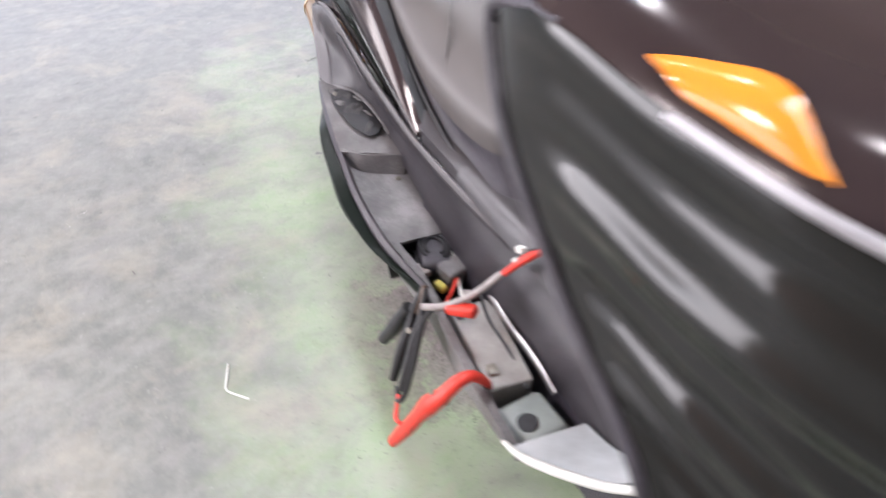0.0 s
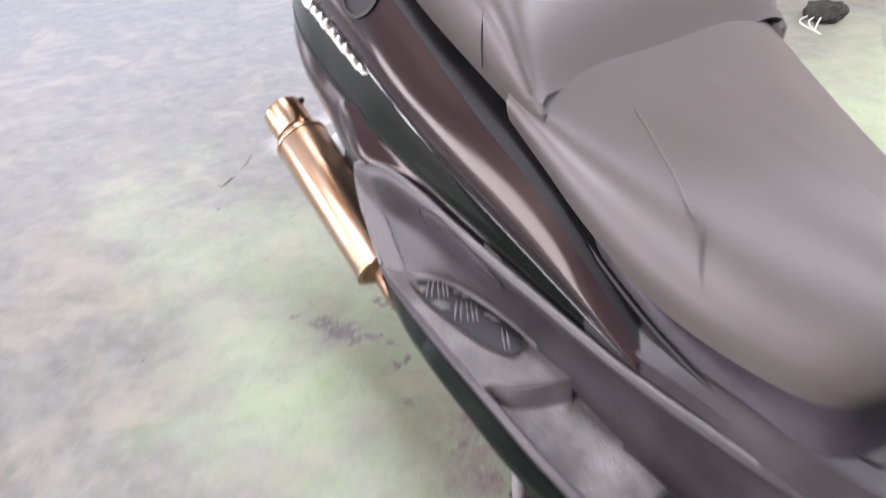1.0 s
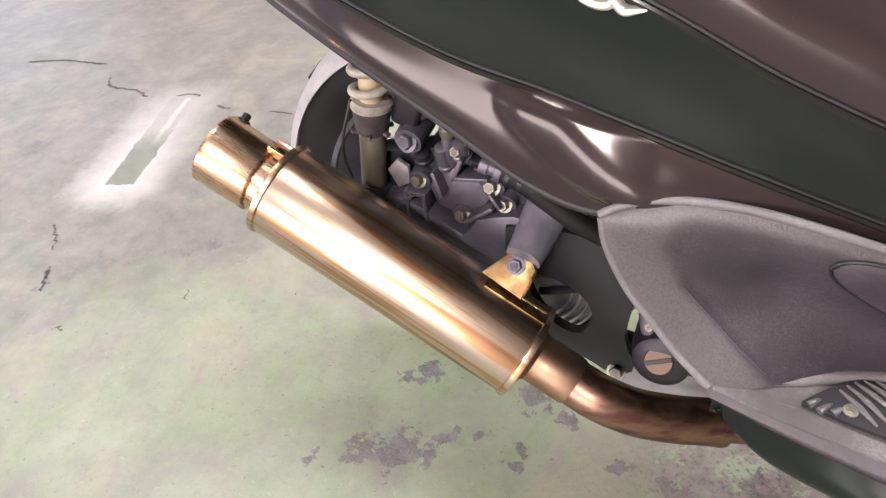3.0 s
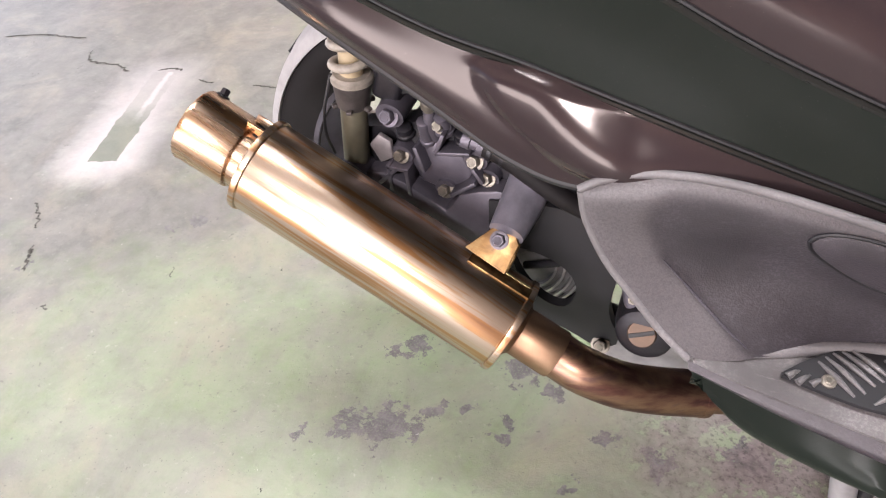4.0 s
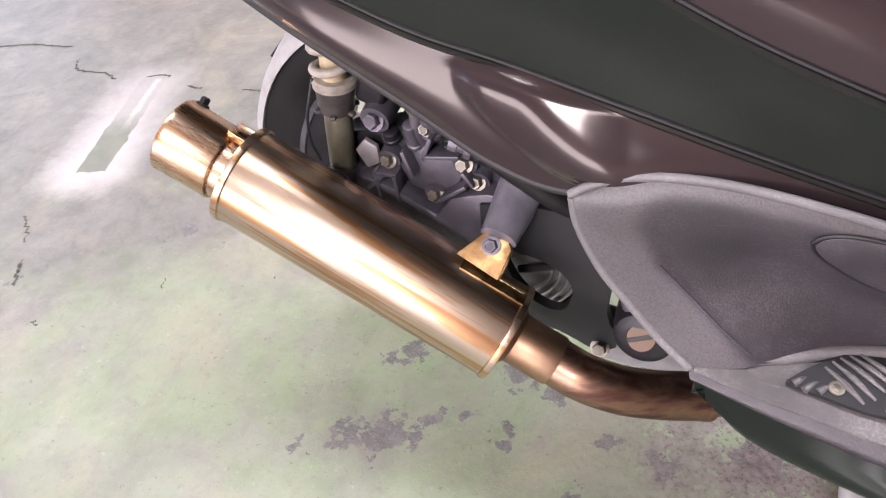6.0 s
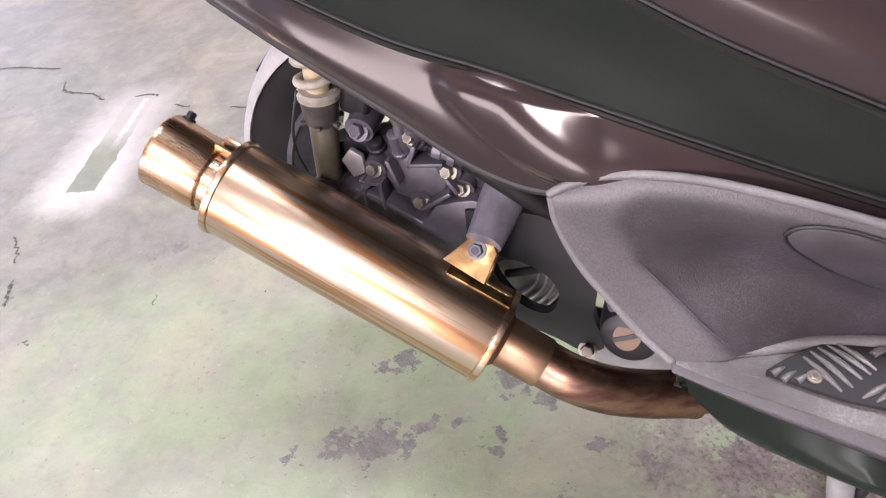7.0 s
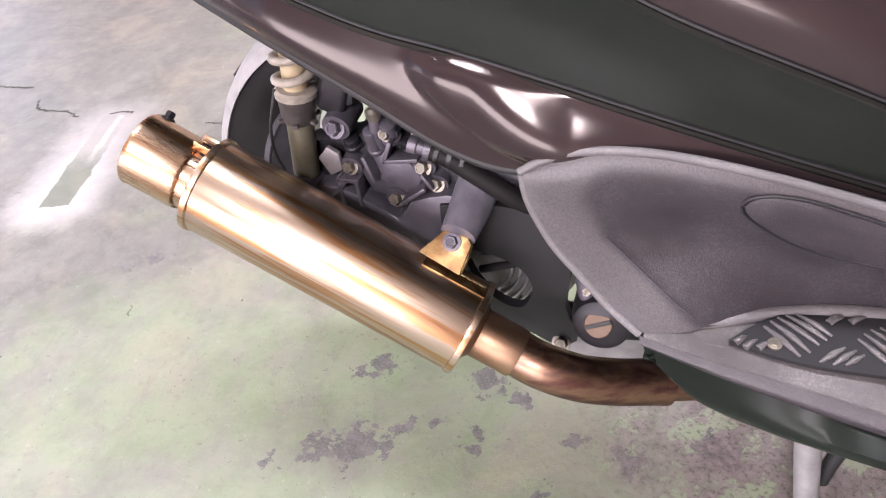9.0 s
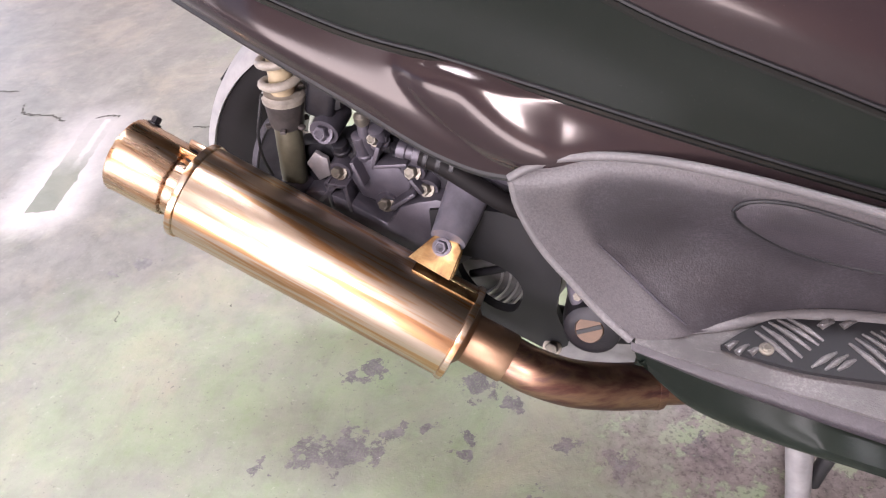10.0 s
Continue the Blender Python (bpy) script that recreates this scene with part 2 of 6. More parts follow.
def floor_material():
    """Worn green floor paint over grey concrete, with peeled spots and a sprayed outline."""
    m = mat("worn_green_floor_paint", (0.4, 0.45, 0.36), 0.35)
    tc = node(m, "ShaderNodeTexCoord")
    P = tc.outputs["Object"]
    big = noise_of(m, 1.3, 6, 0.62, P, 0.2)
    mid = noise_of(m, 7.0, 9, 0.72, P, 0.15)
    fine = noise_of(m, 42, 6, 0.7, P)
    grit = noise_of(m, 330, 3, 0.6, P)
    sep = node(m, "ShaderNodeSeparateXYZ")
    link(m, P, sep.inputs["Vector"])
    X, Y = sep.outputs["X"], sep.outputs["Y"]
    # green near the scooter, lightened against shade; worn grey further out, darkened against glare
    blend = calc(m, "ADD", calc(m, "MULTIPLY", big, 0.75), calc(m, "MULTIPLY", mid, 0.45))
    green = ramp(m, mid, [(0.3, (0.26, 0.365, 0.195)), (0.5, (0.365, 0.465, 0.29)), (0.7, (0.46, 0.515, 0.38))])
    grey = ramp(m, mid, [(0.3, (0.125, 0.130, 0.122)), (0.5, (0.178, 0.183, 0.172)), (0.75, (0.24, 0.243, 0.232))])
    far = calc(m, "MULTIPLY", calc(m, "ADD", calc(m, "MULTIPLY", X, -0.50), -0.10), 1.0)
    worn = ramp(m, calc(m, "ADD", blend, calc(m, "ADD", calc(m, "MULTIPLY", calc(m, "MAXIMUM", far, -0.12), 0.45), calc(m, "MULTIPLY", calc(m, "MAXIMUM", calc(m, "SUBTRACT", -0.38, Y), 0.0), 0.8))), [(0.50, g(0.0)), (0.78, g(1.0))])
    col = mix(m, worn, green, grey)
    # scuffs
    patch = ramp(m, noise_of(m, 19, 8, 0.75, P, 0.1), [(0.40, g(0.0)), (0.62, g(1.0))])
    col = mix(m, calc(m, "MULTIPLY", patch, 0.24), col, (0.42, 0.41, 0.37))
    scuff = ramp(m, fine, [(0.56, g(0.0)), (0.70, g(1.0))])
    col = mix(m, calc(m, "MULTIPLY", scuff, 0.45), col, (0.19, 0.20, 0.175))
    pale = ramp(m, noise_of(m, 70, 6, 0.75, P), [(0.60, g(0.0)), (0.72, g(1.0))])
    col = mix(m, calc(m, "MULTIPLY", pale, 0.35), col, (0.62, 0.62, 0.57))
    sw = node(m, "ShaderNodeMapping")
    sw.inputs["Scale"].default_value = (1.3, 0.85, 1)
    link(m, P, sw.inputs["Vector"])
    trowel = noise_of(m, 8, 9, 0.70, sw.outputs["Vector"], 0.5)
    col = mix(m, calc(m, "MULTIPLY", ramp(m, trowel, [(0.36, g(1.0)), (0.50, g(0.0))]), 0.24), col, (0.15, 0.155, 0.14))
    col = mix(m, calc(m, "MULTIPLY", ramp(m, trowel, [(0.52, g(0.0)), (0.66, g(1.0))]), 0.20), col, (0.42, 0.41, 0.375))
    # beige and violet-grey stains
    tea = ramp(m, noise_of(m, 4.5, 7, 0.7, P, 0.6), [(0.50, g(0.0)), (0.66, g(1.0))])
    col = mix(m, calc(m, "MULTIPLY", tea, 0.42), col, (0.40, 0.36, 0.29))
    ash_at = node(m, "ShaderNodeMapping")
    ash_at.inputs["Location"].default_value = (5.3, 2.1, 0)
    link(m, P, ash_at.inputs["Vector"])
    ash = ramp(m, noise_of(m, 6.5, 8, 0.72, ash_at.outputs["Vector"], 0.5), [(0.54, g(0.0)), (0.70, g(1.0))])
    col = mix(m, calc(m, "MULTIPLY", ash, 0.45), col, (0.26, 0.245, 0.25))
    # peeled spots
    jit = node(m, "ShaderNodeTexNoise", scale=38, detail=4)
    link(m, P, jit.inputs["Vector"])
    jx = node(m, "ShaderNodeVectorMath")
    jx.operation = "SUBTRACT"
    link(m, jit.outputs["Color"], jx.inputs[0])
    jx.inputs[1].default_value = (0.5, 0.5, 0.5)
    js = node(m, "ShaderNodeVectorMath")
    js.operation = "MULTIPLY_ADD"
    link(m, jx.outputs[0], js.inputs[0])
    js.inputs[1].default_value = (0.075, 0.075, 0)
    link(m, P, js.inputs[2])
    spots = None
    for x, y, r in PEELED:
        d = node(m, "ShaderNodeVectorMath")
        d.operation = "DISTANCE"
        link(m, js.outputs[0], d.inputs[0])
        d.inputs[1].default_value = (x, y, 0)
        s = calc(m, "SUBTRACT", 1.0, calc(m, "DIVIDE", d.outputs["Value"], r))
        spots = s if spots is None else calc(m, "MAXIMUM", spots, s)
    flake = noise_of(m, 48, 9, 0.72, P)
    spots = calc(m, "GREATER_THAN", calc(m, "ADD", calc(m, "MAXIMUM", spots, -0.35), calc(m, "MULTIPLY", calc(m, "SUBTRACT", flake, 0.5), 3.6)), 0.32)
    peel_col = ramp(m, fine, [(0.35, (0.125, 0.124, 0.132)), (0.65, (0.245, 0.24, 0.247))])
    col = mix(m, calc(m, "MULTIPLY", spots, ramp(m, grit, [(0.35, g(0.45)), (0.5, g(1.0))])), col, peel_col)
    small = ramp(m, calc(m, "MAXIMUM", noise_of(m, 95, 3, 0.6, P, 0.3), calc(m, "SUBTRACT", noise_of(m, 240, 2, 0.5, P), 0.02)), [(0.67, g(0.0)), (0.70, g(1.0))])
    col = mix(m, calc(m, "MULTIPLY", small, 0.7), col, (0.17, 0.17, 0.16))
    # scattered pits and pale flecks
    for size, cut, shade, moved in ((13, 0.034, (0.045, 0.045, 0.04), 0.0), (19, 0.019, (0.75, 0.75, 0.72), 3.7)):
        mv = node(m, "ShaderNodeMapping")
        mv.inputs["Location"].default_value = (moved, moved, 0)
        link(m, js.outputs[0], mv.inputs["Vector"])
        pit = node(m, "ShaderNodeTexVoronoi", scale=size)
        link(m, mv.outputs["Vector"], pit.inputs["Vector"])
        near = calc(m, "LESS_THAN", calc(m, "MULTIPLY", pit.outputs["Distance"], 1.0), calc(m, "MULTIPLY", grit, cut * 2.2))
        col = mix(m, calc(m, "MULTIPLY", near, 0.85), col, shade)
    # oily patch under the engine
    oil = node(m, "ShaderNodeVectorMath")
    oil.operation = "DISTANCE"
    link(m, js.outputs[0], oil.inputs[0])
    oil.inputs[1].default_value = (0.45, 0.02, 0)
    reach = calc(m, "ADD", oil.outputs["Value"], calc(m, "MULTIPLY", calc(m, "SUBTRACT", mid, 0.5), 0.45))
    oily = ramp(m, reach, [(0.28, g(1.0)), (0.42, g(0.0))])
    grime = ramp(m, noise_of(m, 15, 10, 0.74, P), [(0.45, g(0.0)), (0.49, g(0.92))])
    col = mix(m, calc(m, "MULTIPLY", oily, grime), col, ramp(m, noise_of(m, 60, 6, 0.7, P), [(0.35, (0.14, 0.12, 0.125)), (0.65, (0.33, 0.285, 0.285))]))
    grains = ramp(m, noise_of(m, 150, 4, 0.7, P), [(0.54, g(0.0)), (0.60, g(1.0))])
    col = mix(m, calc(m, "MULTIPLY", calc(m, "MULTIPLY", grains, oily), 0.5), col, (0.05, 0.046, 0.044))
    sand_at = node(m, "ShaderNodeMapping")
    sand_at.inputs["Location"].default_value = (1.7, 8.2, 0)
    link(m, P, sand_at.inputs["Vector"])
    sand = ramp(m, noise_of(m, 210, 3, 0.7, sand_at.outputs["Vector"]), [(0.63, g(0.0)), (0.68, g(1.0))])
    col = mix(m, calc(m, "MULTIPLY", calc(m, "MULTIPLY", sand, oily), 0.6), col, (0.34, 0.31, 0.28))
    # white paint sprayed round an object that lay on the floor
    mp = node(m, "ShaderNodeMapping")
    mp.vector_type = "TEXTURE"
    mp.inputs["Location"].default_value = (-1.043, 0.345, 0)
    mp.inputs["Rotation"].default_value = (0, 0, radians(17.3))
    soft = node(m, "ShaderNodeVectorMath")
    soft.operation = "MULTIPLY_ADD"
    link(m, jx.outputs[0], soft.inputs[0])
    soft.inputs[1].default_value = (0.02, 0.02, 0)
    link(m, P, soft.inputs[2])
    link(m, soft.outputs[0], mp.inputs["Vector"])
    hs = node(m, "ShaderNodeSeparateXYZ")
    link(m, mp.outputs["Vector"], hs.inputs["Vector"])
    qx = calc(m, "SUBTRACT", calc(m, "ABSOLUTE", hs.outputs["X"]), 0.031)
    qy = calc(m, "SUBTRACT", calc(m, "ABSOLUTE", hs.outputs["Y"]), 0.178)
    ox, oy = calc(m, "MAXIMUM", qx, 0.0), calc(m, "MAXIMUM", qy, 0.0)
    out = calc(m, "SQRT", calc(m, "ADD", calc(m, "MULTIPLY", ox, ox), calc(m, "MULTIPLY", oy, oy)))
    inside = calc(m, "LESS_THAN", calc(m, "MAXIMUM", qx, qy), 0.0)
    halo = ramp(m, calc(m, "ADD", out, calc(m, "MULTIPLY", calc(m, "SUBTRACT", mid, 0.5), 0.13)), [(0.0, g(0.74)), (0.040, g(0.42)), (0.09, g(0.0))])
    halo = calc(m, "MULTIPLY", halo, ramp(m, calc(m, "ADD", calc(m, "ADD", hs.outputs["Y"], calc(m, "MULTIPLY", hs.outputs["X"], 0.8)), 0.5), [(0.30, g(1.0)), (0.72, g(0.45))]))
    streak = ramp(m, calc(m, "ABSOLUTE", calc(m, "ADD", hs.outputs["X"], -0.010)), [(0.004, g(0.8)), (0.016, g(0.0))])
    upper = ramp(m, calc(m, "ADD", hs.outputs["Y"], calc(m, "MULTIPLY", mid, 0.10)), [(0.0, g(0.0)), (0.08, g(0.8))])
    haze = calc(m, "MAXIMUM", calc(m, "MULTIPLY", streak, upper), calc(m, "MULTIPLY", upper, 0.45))
    cover = calc(m, "ADD", calc(m, "MULTIPLY", halo, calc(m, "SUBTRACT", 1.0, inside)), calc(m, "MULTIPLY", inside, haze))
    col = mix(m, calc(m, "MULTIPLY", inside, ramp(m, hs.outputs["Y"], [(0.0, g(0.6)), (0.12, g(0.1))])), col, (0.17, 0.20, 0.15))
    col = mix(m, cover, col, (0.66, 0.64, 0.645))
    link(m, col, bsdf(m).inputs["Base Color"])
    rough = calc(m, "ADD", calc(m, "MULTIPLY", mid, 0.30), 0.26)
    rough = calc(m, "ADD", rough, calc(m, "MULTIPLY", spots, 0.2))
    link(m, rough, bsdf(m).inputs["Roughness"])
    h = calc(m, "SUBTRACT", calc(m, "ADD", calc(m, "MULTIPLY", fine, 0.5), calc(m, "MULTIPLY", grit, 0.15)), calc(m, "MULTIPLY", spots, 0.6))
    h = calc(m, "ADD", h, calc(m, "MULTIPLY", trowel, 1.0))
    bump(m, h, 0.42, 0.003)
    return m


PEELED = [(-0.20, -0.065, 0.030), (-0.225, -0.075, 0.018), (-0.18, -0.197, 0.045), (-0.235, -0.215, 0.03), (-0.13, -0.165, 0.02), (-0.043, -0.06, 0.028),
          (0.005, -0.075, 0.02), (-0.035, -0.155, 0.018), (0.083, -0.128, 0.018), (0.15, -0.136, 0.022), (0.25, -0.10, 0.03), (-0.68, 0.075, 0.026),
          (-0.29, -0.25, 0.022), (-0.09, -0.143, 0.012), (0.06, -0.20, 0.014), (0.20, -0.20, 0.018), (-0.72, 0.04, 0.012), (-0.90, -0.12, 0.014)]
FLOOR = floor_material()


# ---- mesh helpers ----
def mesh_object(name, bm, material, smooth=True, angle=40):
    me = bpy.data.meshes.new(name)
    bmesh.ops.recalc_face_normals(bm, faces=bm.faces)
    bm.to_mesh(me)
    bm.free()
    if smooth:
        me.polygons.foreach_set("use_smooth", [True] * len(me.polygons))
        me.set_sharp_from_angle(angle=radians(angle))
    me.materials.append(material)
    return new(name, me)


def part(name, bm, material, parent, label="", smooth=True, angle=40):
    ob = mesh_object(name, bm, material, smooth, angle)
    ob.parent = parent
    if label:
        ob["label"] = label
    return ob


def thing(name, label, category, at=(0, 0, 0), group=""):
    ob = new(name)
    ob.empty_display_size = 0.1
    ob.matrix_basis = Matrix.Translation(at)
    return tagged(ob, label, category, group)


def catmull(pts, n):
    """n points along a smooth line through pts, evenly by length."""
    P = np.array(pts, float)
    seg = []
    Q = np.vstack([2 * P[0] - P[1], P, 2 * P[-1] - P[-2]])
    for i in range(1, len(Q) - 2):
        p0, p1, p2, p3 = Q[i - 1], Q[i], Q[i + 1], Q[i + 2]
        for t in np.linspace(0, 1, 16, endpoint=False):
            seg.append(0.5 * (2 * p1 + (p2 - p0) * t + (2 * p0 - 5 * p1 + 4 * p2 - p3) * t * t + (3 * p1 - p0 - 3 * p2 + p3) * t ** 3))
    seg.append(P[-1])
    seg = np.array(seg)
    s = np.r_[0, np.cumsum(np.linalg.norm(np.diff(seg, axis=0), axis=1))]
    u = np.linspace(0, s[-1], n)
    return np.stack([np.interp(u, s, seg[:, k]) for k in range(seg.shape[1])], 1)


class Loft:
    """A surface through rails; rows run along the rails, columns across them."""

    def __init__(self, rails, nu=40, nv=10, cross=True):
        R = [catmull(r, nu) for r in rails]
        self.P = np.array([catmull([r[i] for r in R], nv) if cross and len(R) > 2 else
                           np.array([np.interp(np.linspace(0, len(R) - 1, nv), range(len(R)), [r[i][k] for r in R]) for k in range(3)]).T
                           for i in range(nu)])

    def at(self, u, v):
        nu, nv = self.P.shape[:2]
        a, b = u * (nu - 1), v * (nv - 1)
        i, j = min(int(a), nu - 2), min(int(b), nv - 2)
        a, b = a - i, b - j
        P = self.P
        return Vector((1 - a) * (1 - b) * P[i, j] + a * (1 - b) * P[i + 1, j] + (1 - a) * b * P[i, j + 1] + a * b * P[i + 1, j + 1])

    def normal(self, u, v, out=(0, -1, 0)):
        e = 0.01
        n = (self.at(min(u + e, 1), v) - self.at(max(u - e, 0), v)).cross(self.at(u, min(v + e, 1)) - self.at(u, max(v - e, 0))).normalized()
        return n if n.dot(Vector(out)) > 0 else -n

    def bm(self, side=1, thick=0.004, inward=(0, 1, 0)):
        """The surface as a shell of some thickness; side -1 mirrors it across the middle plane."""
        b = bmesh.new()
        nu, nv = self.P.shape[:2]
        N = np.zeros_like(self.P)
        du = np.gradient(self.P, axis=0)
        dv = np.gradient(self.P, axis=1)
        N = np.cross(du, dv)
        N /= np.maximum(np.linalg.norm(N, axis=2, keepdims=True), 1e-9)
        if (N @ np.array(inward)).sum() < 0:
            N = -N
        m = np.array([1, side, 1])
        A = [[b.verts.new((self.P[i, j]) * m) for j in range(nv)] for i in range(nu)]
        B = [[b.verts.new((self.P[i, j] + N[i, j] * thick) * m) for j in range(nv)] for i in range(nu)]
        for i in range(nu - 1):
            for j in range(nv - 1):
                b.faces.new((A[i][j], A[i + 1][j], A[i + 1][j + 1], A[i][j + 1]))
                b.faces.new((B[i][j], B[i][j + 1], B[i + 1][j + 1], B[i + 1][j]))
        for i in range(nu - 1):
            b.faces.new((A[i][0], B[i][0], B[i + 1][0], A[i + 1][0]))
            b.faces.new((A[i][nv - 1], A[i + 1][nv - 1], B[i + 1][nv - 1], B[i][nv - 1]))
        for j in range(nv - 1):
            b.faces.new((A[0][j], A[0][j + 1], B[0][j + 1], B[0][j]))
            b.faces.new((A[nu - 1][j], B[nu - 1][j], B[nu - 1][j + 1], A[nu - 1][j + 1]))
        return b


def tube(pts, r, n=16, steps=40, bm=None, smooth=True, ends=True, flat=1.0):
    """A round bar or pipe along a smooth line; r is a number or one radius per given point."""
    b = bm or bmesh.new()
    L = catmull(pts, steps) if smooth and len(pts) > 2 else np.array(pts, float)
    rr = np.interp(np.linspace(0, 1, len(L)), np.linspace(0, 1, len(r)), r) if hasattr(r, "__len__") else [r] * len(L)
    T = np.gradient(L, axis=0)
    ref = Vector((0.13, 0.21, 0.97))
    rings, a = [], None
    for p, t, k in zip(L, T, rr):
        t = Vector(t).normalized()
        a = (ref - t * ref.dot(t)).normalized() if a is None else (a - t * a.dot(t)).normalized()
        c = t.cross(a)
        rings.append([b.verts.new(Vector(p) + (a * math.cos(2 * math.pi * i / n) + c * math.sin(2 * math.pi * i / n) * flat) * k) for i in range(n)])
    for A, B in zip(rings[:-1], rings[1:]):
        for i in range(n):
            b.faces.new((A[i], A[(i + 1) % n], B[(i + 1) % n], B[i]))
    if ends:
        b.faces.new(rings[0])
        b.faces.new(rings[-1][::-1])
    return b


def turned(profile, a, axis, n=40, bm=None, close=False):
    """A turned body: profile of (distance along the axis, radius) from the point a."""
    b = bm or bmesh.new()
    a, t = Vector(a), Vector(axis).normalized()
    x = t.orthogonal().normalized()
    y = t.cross(x)
    rings = [[b.verts.new(a + t * d + (x * math.cos(2 * math.pi * i / n) + y * math.sin(2 * math.pi * i / n)) * max(r, 1e-4)) for i in range(n)] for d, r in profile]
    pairs = list(zip(rings[:-1], rings[1:])) + ([(rings[-1], rings[0])] if close else [])
    for A, B in pairs:
        for i in range(n):
            b.faces.new((A[i], A[(i + 1) % n], B[(i + 1) % n], B[i]))
    if not close:
        b.faces.new(rings[0][::-1])
        b.faces.new(rings[-1])
    return b


def box(size, m, bevel=0.003, bm=None, segments=2):
    """A block with rounded edges at the pose m."""
    b = bmesh.new()
    bmesh.ops.create_cube(b, size=1)
    bmesh.ops.scale(b, vec=size, verts=b.verts)
    if bevel:
        bmesh.ops.bevel(b, geom=b.edges[:], offset=bevel, segments=segments, profile=0.5, affect="EDGES")
    bmesh.ops.transform(b, matrix=m, verts=b.verts)
    if bm is None:
        return b
    tmp = bpy.data.meshes.new("tmp")
    b.to_mesh(tmp)
    b.free()
    bm.from_mesh(tmp)
    bpy.data.meshes.remove(tmp)
    return bm


def plate(outline, depth, m, bevel=0.0015):
    """A flat plate from an outline in its own x-y plane, thick along z."""
    b = bmesh.new()
    f = b.faces.new([b.verts.new((x, y, 0)) for x, y in outline])
    up = bmesh.ops.extrude_face_region(b, geom=[f])
    bmesh.ops.translate(b, vec=(0, 0, depth), verts=[v for v in up["geom"] if isinstance(v, bmesh.types.BMVert)])
    if bevel:
        bmesh.ops.bevel(b, geom=[e for e in b.edges], offset=bevel, segments=2, profile=0.5, affect="EDGES")
    bmesh.ops.transform(b, matrix=m, verts=b.verts)
    return b


def facing(at, normal, spin=0.0):
    """A pose whose z points along normal."""
    return Matrix.Translation(at) @ Vector(normal).to_track_quat("Z", "Y").to_matrix().to_4x4() @ Matrix.Rotation(radians(spin), 4, "Z")


def hex_bolt(at, normal, size, parent, material, washer=True, label="", length=0.006):
    """A hexagon head on a round flange."""
    b = turned([(0, size * 0.78), (0.0015, size * 0.78), (0.002, size * 0.6)], at, normal, 20) if washer else bmesh.new()
    n = Vector(normal).normalized()
    turned([(0.001, size * 0.56), (length * 0.85, size * 0.56), (length, size * 0.48)], Vector(at), n, 6, b)
    turned([(length, size * 0.34), (length + 0.0004, size * 0.34), (length - 0.0006, size * 0.28)], Vector(at), n, 16, b)
    return part("bolt", b, material, parent, label, True, 25)


def slab(name, x0, x1, y0, y1, z0, z1, material, label, category):
    b = bmesh.new()
    bmesh.ops.create_cube(b, size=1)
    bmesh.ops.transform(b, matrix=Matrix.Translation(((x0 + x1) / 2, (y0 + y1) / 2, (z0 + z1) / 2)) @ Matrix.Diagonal((x1 - x0, y1 - y0, z1 - z0, 1)), verts=b.verts)
    return tagged(mesh_object(name, b, material, False), label, category, kind="structure")


# ---- the place ----
slab("ground", -150, 150, -150, 150, -0.32, -0.12, PAVING, "pale concrete paving outside the workshop", "ground")
slab("floor", -5.2, 4.2, -5.6, 4.0, -0.12, 0.0, FLOOR, "worn green painted concrete workshop floor with peeled spots", "floor")
# unseen walls and ceiling, added to close the room; their tones tune its reflections
slab("wall_north", -5.2, 4.2, 4.0, 4.2, -0.12, 3.1, WALL, "plain painted plaster wall", "wall")
slab("wall_east", 4.2, 4.4, -5.6, 4.2, -0.12, 3.1, DIM, "unseen plain plaster wall, dark to cut its bounce light", "wall")
slab("lintel_west", -5.4, -5.2, -5.6, 4.2, 2.5, 3.1, WALL, "plain plaster lintel over the wide doorway", "wall")
slab("wall_south", FILL_GAP[1], 4.2, -5.8, -5.6, -0.12, 3.1, SOUTH, "unseen brownish plaster wall for the body panels to mirror", "wall")
slab("wall_south_end", -5.2, FILL_GAP[0], -5.8, -5.6, -0.12, 3.1, SOUTH, "unseen brownish plaster wall for the body panels to mirror", "wall")
slab("wall_south_top", FILL_GAP[0], FILL_GAP[1], -5.8, -5.6, FILL_GAP[3], 3.1, SOUTH, "unseen brownish wall above the gap for the fill lamp", "wall")
RX0, RX1, RY0, RY1 = ROOF_PANEL
slab("ceiling", -5.4, 4.4, RY1 + 0.03, -0.58, 3.1, 3.22, CEIL, "brownish sheet ceiling of the workshop", "ceiling")
slab("ceiling_south", -5.4, 4.4, -5.8, RY0 - 0.03, 3.1, 3.22, CEIL, "brownish sheet ceiling of the workshop", "ceiling")
slab("ceiling_strip", -5.4, RX0 - 0.03, RY0 - 0.03, RY1 + 0.03, 3.1, 3.22, CEIL, "brownish sheet ceiling beside the roof panel", "ceiling")
slab("ceiling_strip", RX1 + 0.03, 4.4, RY0 - 0.03, RY1 + 0.03, 3.1, 3.22, CEIL, "brownish sheet ceiling beside the roof panel", "ceiling")
slab("roof_panel_sheet", RX0 - 0.2, RX1 + 0.2, RY0 - 0.2, RY1 + 0.2, 3.23, 3.24, WHITE, "pale translucent roof sheet", "skylight")
# ceiling gap and sheet added for the north fill lamp
slab("ceiling_north", -5.4, 4.4, 0.08, 1.97, 3.1, 3.22, CEIL, "brownish sheet ceiling of the workshop", "ceiling")
slab("ceiling_north", -5.4, 4.4, 3.03, 4.2, 3.1, 3.22, CEIL, "brownish sheet ceiling of the workshop", "ceiling")
